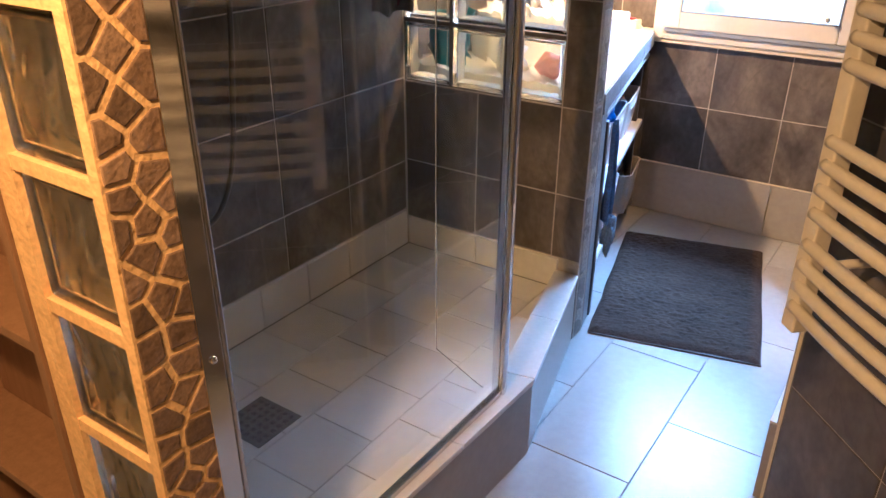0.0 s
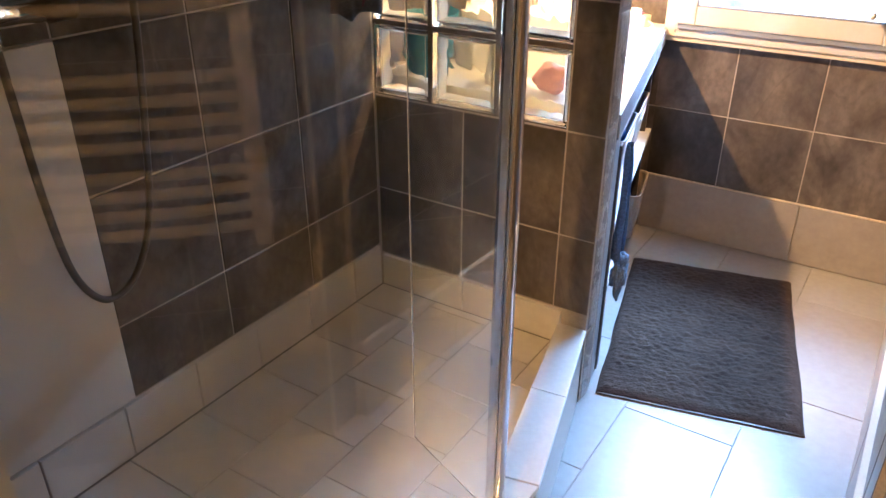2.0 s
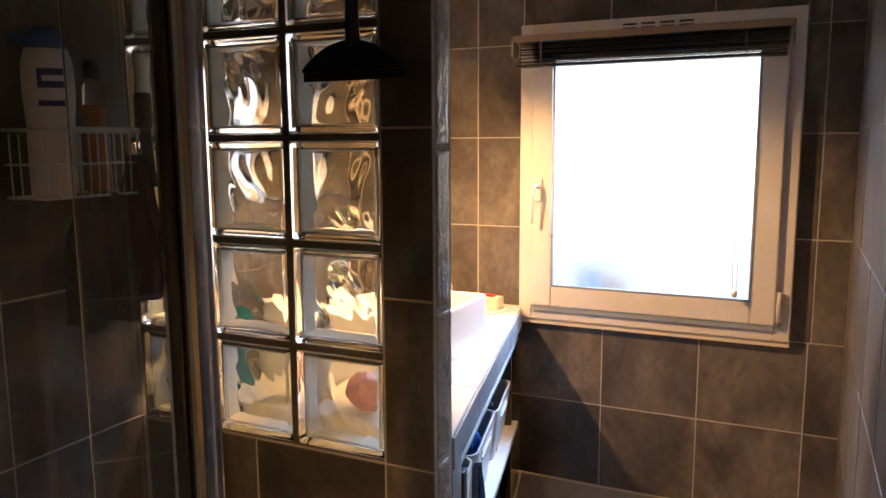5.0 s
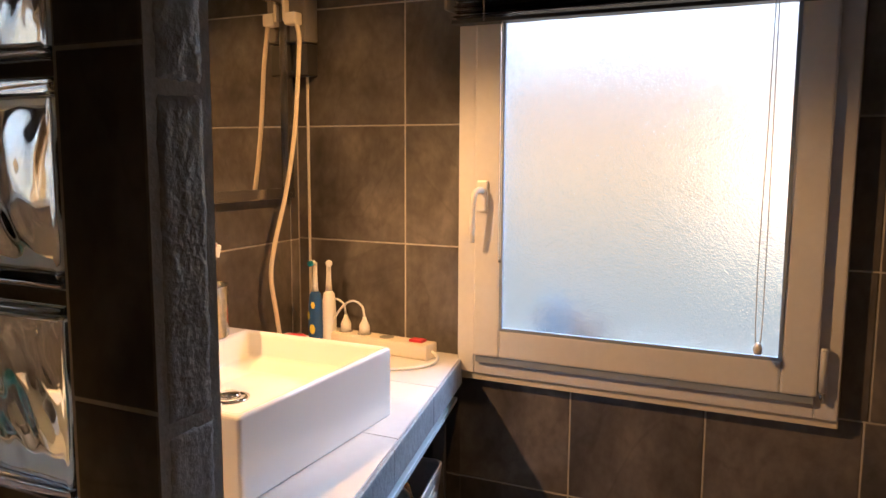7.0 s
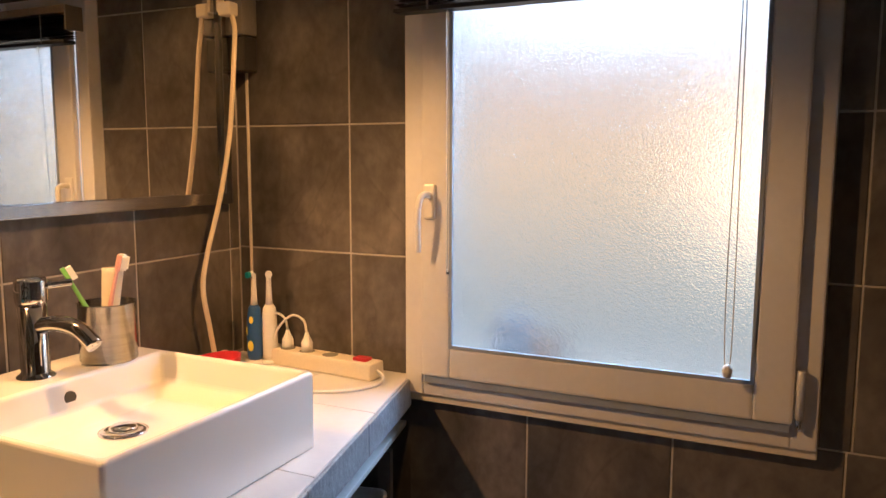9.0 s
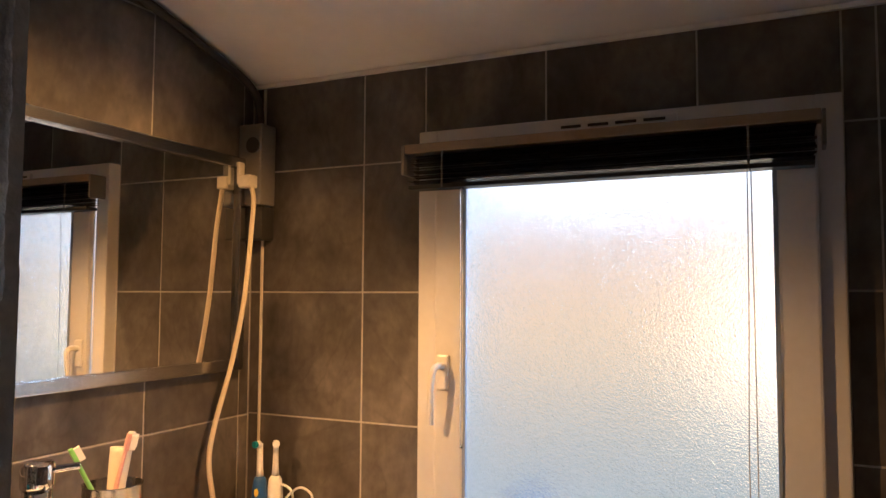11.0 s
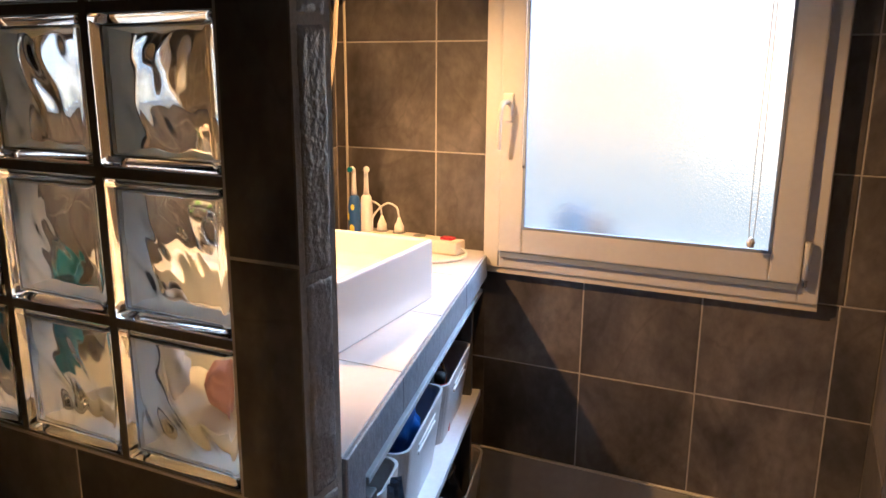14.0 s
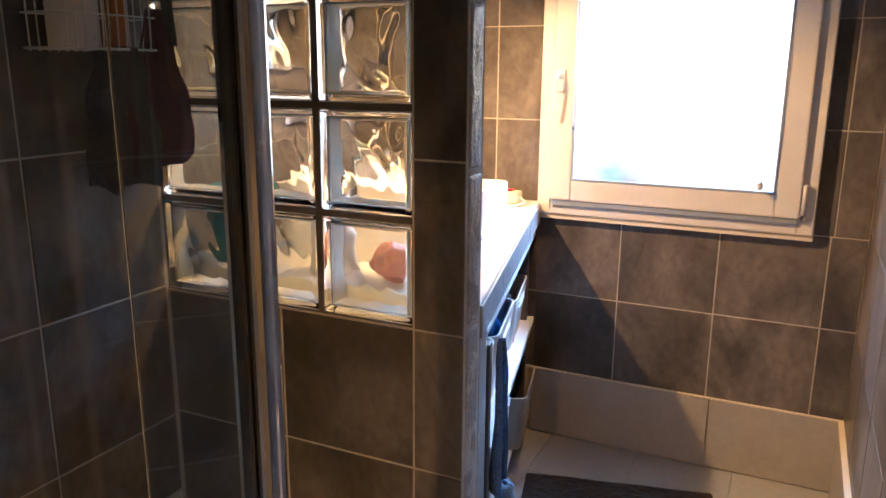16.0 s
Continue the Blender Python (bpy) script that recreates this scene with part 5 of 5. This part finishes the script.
# pine shelf unit beside the pillar
unit = thing("pine_shelf_unit", "pale pine open shelf unit beside the pillar", "shelf unit")
UX1 = -1.000
for x0, x1 in ((UX1 - 0.022, UX1), (-1.56, -1.538)):
    part("side_panel", box(x0, x1, 0.455, 0.60, 0, 1.75, 0.002, 2), wood, unit)
for z in (0.06, 0.42, 0.80, 1.16, 1.50, 1.728):
    part("shelf", box(-1.5375, UX1 - 0.0225, 0.460, 0.595, z, z + 0.02, 0.002, 2), wood, unit)
part("back_panel", box(-1.537, UX1 - 0.023, 0.5955, 0.602, 0.06, 1.748), wood, unit)

# ---- trims ----
structure("corner_strip", raked(RAD_END - 0.006, RAD_END + 0.0005, RAD_WALL - 0.001, RAD_WALL + 0.006, 0.0), cream_plastic, "pale vertical corner trim on the tiled wall", "trim")
structure("ceiling_trim_north", box(VANITY, EAST, NORTH - 0.012, NORTH - 0.0015, CEIL - 0.010, CEIL - 0.0005), white_paint, "thin white ceiling bead", "trim")
structure("ceiling_trim_vanity", raked(VANITY - 0.001, VANITY + 0.014, PART1, NORTH - 0.013, 0, -0.012, 0.0115), white_paint, "thin white ceiling bead", "trim")
structure("ceiling_trim_east", raked(EAST - 0.012, EAST + 0.001, RAD_WALL + 0.1, NORTH - 0.013, 0, -0.010, 0.0095), white_paint, "thin white ceiling bead", "trim")
structure("plinth_ledge_north", box(-1.13, EAST - 0.017, NORTH - 0.0095, NORTH + 0.001, 0.2441, 0.2485, 0.001), cream_plastic, "cream sealant line on the plinth", "trim")
structure("plinth_ledge_east", box(EAST - 0.0165, EAST + 0.001, RAD_WALL + 0.102, NORTH - 0.001, 0.2441, 0.2495, 0.001), cream_plastic, "cream ledge on the plinth", "trim")

bath_lamp = thing("ceiling_lamp", "small round ceiling lamp over the vanity", "light", place=(-0.76, 2.88, ceil_at(2.88)))
part("lamp_base", turned([(0, 0.01), (0.05, 0.01), (0.05, -0.010), (0.03, -0.022), (0, -0.024)], 24), white_plastic, bath_lamp, smooth=True)
bottle("outdoor_bottle", "blurred blue bottle standing outside the frosted pane", (-0.905, NORTH + 0.10, 0.85), [(0, 0), (0.05, 0), (0.05, 0.12), (0.02, 0.15), (0, 0.15)], blue_cloth)
bottle("outdoor_bottle", "blurred grey pot standing outside the frosted pane", (-0.83, NORTH + 0.12, 0.85), [(0, 0), (0.045, 0), (0.05, 0.115), (0, 0.115)], grey_plastic)

# assumed pendant out of view in the entry, added to carry its warm light
entry_lamp = thing("ceiling_lamp", "assumed white pendant out of view, added for the entry's warm light", "light", place=(-0.47, -0.07, 1.98))
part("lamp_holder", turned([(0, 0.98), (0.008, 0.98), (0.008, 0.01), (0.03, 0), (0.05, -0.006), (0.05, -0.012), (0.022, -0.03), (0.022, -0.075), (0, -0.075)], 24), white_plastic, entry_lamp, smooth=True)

# ---- tiles ----
rows_n = [0.246, 0.533, 0.822, 1.130, 1.435, 1.740, CEIL]
tile_face(wall_north, slate, (0, NORTH, 0), 0, [VANITY + 0.038, -1.287, -1.122], rows_n)
tile_face(wall_north, slate, (0, NORTH, 0), 0, [VANITY, VANITY + 0.036], rows_n)
tile_face(wall_north, slate, (0, NORTH, 0), 0, [-1.13, -0.838, -0.529, -0.219, EAST], [0.246, 0.533, 0.818])
tile_face(wall_north, slate, (0, NORTH, 0), 0, [-1.122, -0.833, -0.522, -0.268], [1.792, CEIL])
tile_face(wall_north, slate, (0, NORTH, 0), 0, [-0.268, -0.211, EAST], [0.818, 1.130, 1.440, 1.750, CEIL])
tile_face(wall_north, plinth_tile, (0, NORTH - 0.008, 0), 0, [-1.62, -1.13, -0.514, EAST], [0.001, 0.244], thick=0.016)
raked_tiles(wall_vanity, slate, (VANITY, 0, 0), 90, [2.202, 2.43, 2.742, 3.050, 3.352, NORTH], [0.86, 1.126, 1.435, 1.740, 2.046])
tile_face(wall_vanity, slate, (VANITY, 0, 0), 90, [2.202, 2.742, 3.050, NORTH], [0.0, 0.50, 0.785])
raked_tiles(wall_west, slate, (WEST, 0, 0), 90, [1.192, 1.495, 1.801, 2.116], [0.330, 0.519, 0.826, 1.137, 1.447, 1.757, 2.067, 2.377])
raked_tiles(wall_west, slate, (WEST, 0, 0), 90, [0.662, 0.88, 1.192], [1.137, 1.447, 1.757, 2.067, 2.377])
tile_face(wall_west, tray_tile, (WEST + 0.010, 0, 0), 90, [0.662, 0.75, 0.953, 1.157, 1.360, 1.564, 1.768, 1.972, 2.108], [0.190, 0.329], thick=0.014)
tile_face(wall_partition, slate, (0, PART0, 0), 0, [WEST + 0.001, -1.262, -0.955, PART_END - 0.002], [0.30, 0.526, 0.815])
tile_face(wall_partition, slate, (0, PART0, 0), 0, [-0.955, PART_END - 0.002], [0.815, 1.137, 1.447, 1.757, 2.067, 2.32])
tile_face(wall_partition, slate, (0, PART0, 0), 0, [WEST + 0.001, -1.262, -0.957], [2.252, 2.32])
tile_face(wall_partition, tray_tile, (0, PART0 - 0.010, 0), 0, [WEST + 0.012, -1.25, -0.925], [0.190, 0.299], thick=0.014)
tile_face(wall_partition, slate, (0, PART1, 0), 180, [-PART_END + 0.002, 0.957], [0.86, 1.137, 1.447, 1.757, 2.067, 2.295])
stone_rows = [0.0, 0.24, 0.535, 0.830, 1.118, 1.413, 1.708, 2.003, 2.298]
for k, (z0, z1) in enumerate(zip(stone_rows, stone_rows[1:])):
    bm = bmesh.new()
    nu, nv, w, h = 12, 46, PART1 - PART0 - 0.022, z1 - z0 - 0.008
    rows = []
    for j in range(nv + 1):
        row = []
        for i in range(nu + 1):
            u, v = i / nu, j / nv
            e = min(u * w, (1 - u) * w, v * h, (1 - v) * h)
            d = 0.0016 * noise.noise(Vector((u * 5, v * h * 30, k * 7))) + 0.0012 * noise.noise(Vector((u * 11, v * h * 110, k * 3)))
            ragged = 0.0018 * noise.noise(Vector((0, v * h * 60, k + 4))) if i in (0, nu) else 0
            row.append(bm.verts.new((d + 0.004 * min(1, e / 0.006) - 0.005, u * w + ragged, v * h)))
        rows.append(row)
    for j in range(nv):
        for i in range(nu):
            bm.faces.new((rows[j][i], rows[j][i + 1], rows[j + 1][i + 1], rows[j + 1][i]))
    rim = [e for e in bm.edges if e.is_boundary]
    for v in [q for q in bmesh.ops.extrude_edge_only(bm, edges=rim)["geom"] if isinstance(q, bmesh.types.BMVert)]:
        v.co.x = -0.014
    o = part("edge_stone", bm, edge_stone, wall_partition, smooth=True)
    o.matrix_basis = pose(PART_END, PART0 + 0.011, z0 + 0.004)
raked_tiles(wall_east, slate, (EAST, 0, 0), -90, [-NORTH, -3.08, -2.77, -2.46, -2.15, -1.84, -RAD_WALL - 0.1], [0.246, 0.533, 0.840, 1.147, 1.454, 1.761, 2.068])
tile_face(wall_east, plinth_tile, (EAST - 0.015, 0, 0), -90, [-NORTH + 0.008, -2.77, -2.15, -RAD_WALL - 0.1], [0.001, 0.244], thick=0.022)
rad_cols = [0.001, 0.302, 0.612, 0.922, 1.232, 1.542, 1.852, 2.162]
for u0, u1 in zip(rad_cols, rad_cols[1:]):
    top = ceil_at(RAD_WALL + along.y * u0)
    tile_face(wall_radiator, slate, (RAD_END, RAD_WALL, 0), RAD_TURN, [u0, u1], [r for r in (0.0, 0.432, 0.742, 1.052, 1.362, 1.672, 1.982, 2.292, 2.602, 2.912) if r < top - 0.02] + [top])
tile_face(wall_radiator, slate, (RAD_END, 0, 0), -90, [-RAD_WALL - 0.099, -RAD_WALL - 0.001], [0.0, 0.44, 0.75, 1.06, 1.37, 1.68, 1.99, 2.30, 2.43])
fx = [-1.66, -1.35, -1.04, -0.73, -0.42, -0.11, 0.20, 0.51, 0.82, 1.13]
for k, (x0, x1) in enumerate(zip(fx, fx[1:])):
    off = 1.565 if k % 2 else 1.872
    ys = [off + 0.614 * q for q in range(-6, 4)]
    tile_face(floor, floor_tile, (0, 0, 0), 0, [x0, x1], [min(max(y, -1.5), NORTH) for y in ys], gap=0.0018, flat=True, jitter=0.0002)
for k, (x0, x1) in enumerate(zip([-1.553, -1.345, -1.147, -0.950], [-1.345, -1.147, -0.950, -0.745])):
    ys = [min(max((1.246 if k % 2 else 1.346) + 0.208 * q, 0.662), PART0 - 0.010) for q in range(-5, 6)]
    for y0, y1 in zip(ys, ys[1:]):
        if y1 - y0 < 0.02:
            continue
        poly = [Vector(q) for q in ((x0 + 0.0015, y0 + 0.0015), (x1 - 0.0015, y0 + 0.0015), (x1 - 0.0015, y1 - 0.0015), (x0 + 0.0015, y1 - 0.0015))]
        poly = clip_half(poly, Vector((-0.835, 1.82)), Vector((0.970, 0.245)))
        if len(poly) > 2:
            part("tile", prism([tuple(q) for q in poly], 0.182, 0.190 + random.uniform(-0.0004, 0.0004), 0.001), tray_tile, tray)
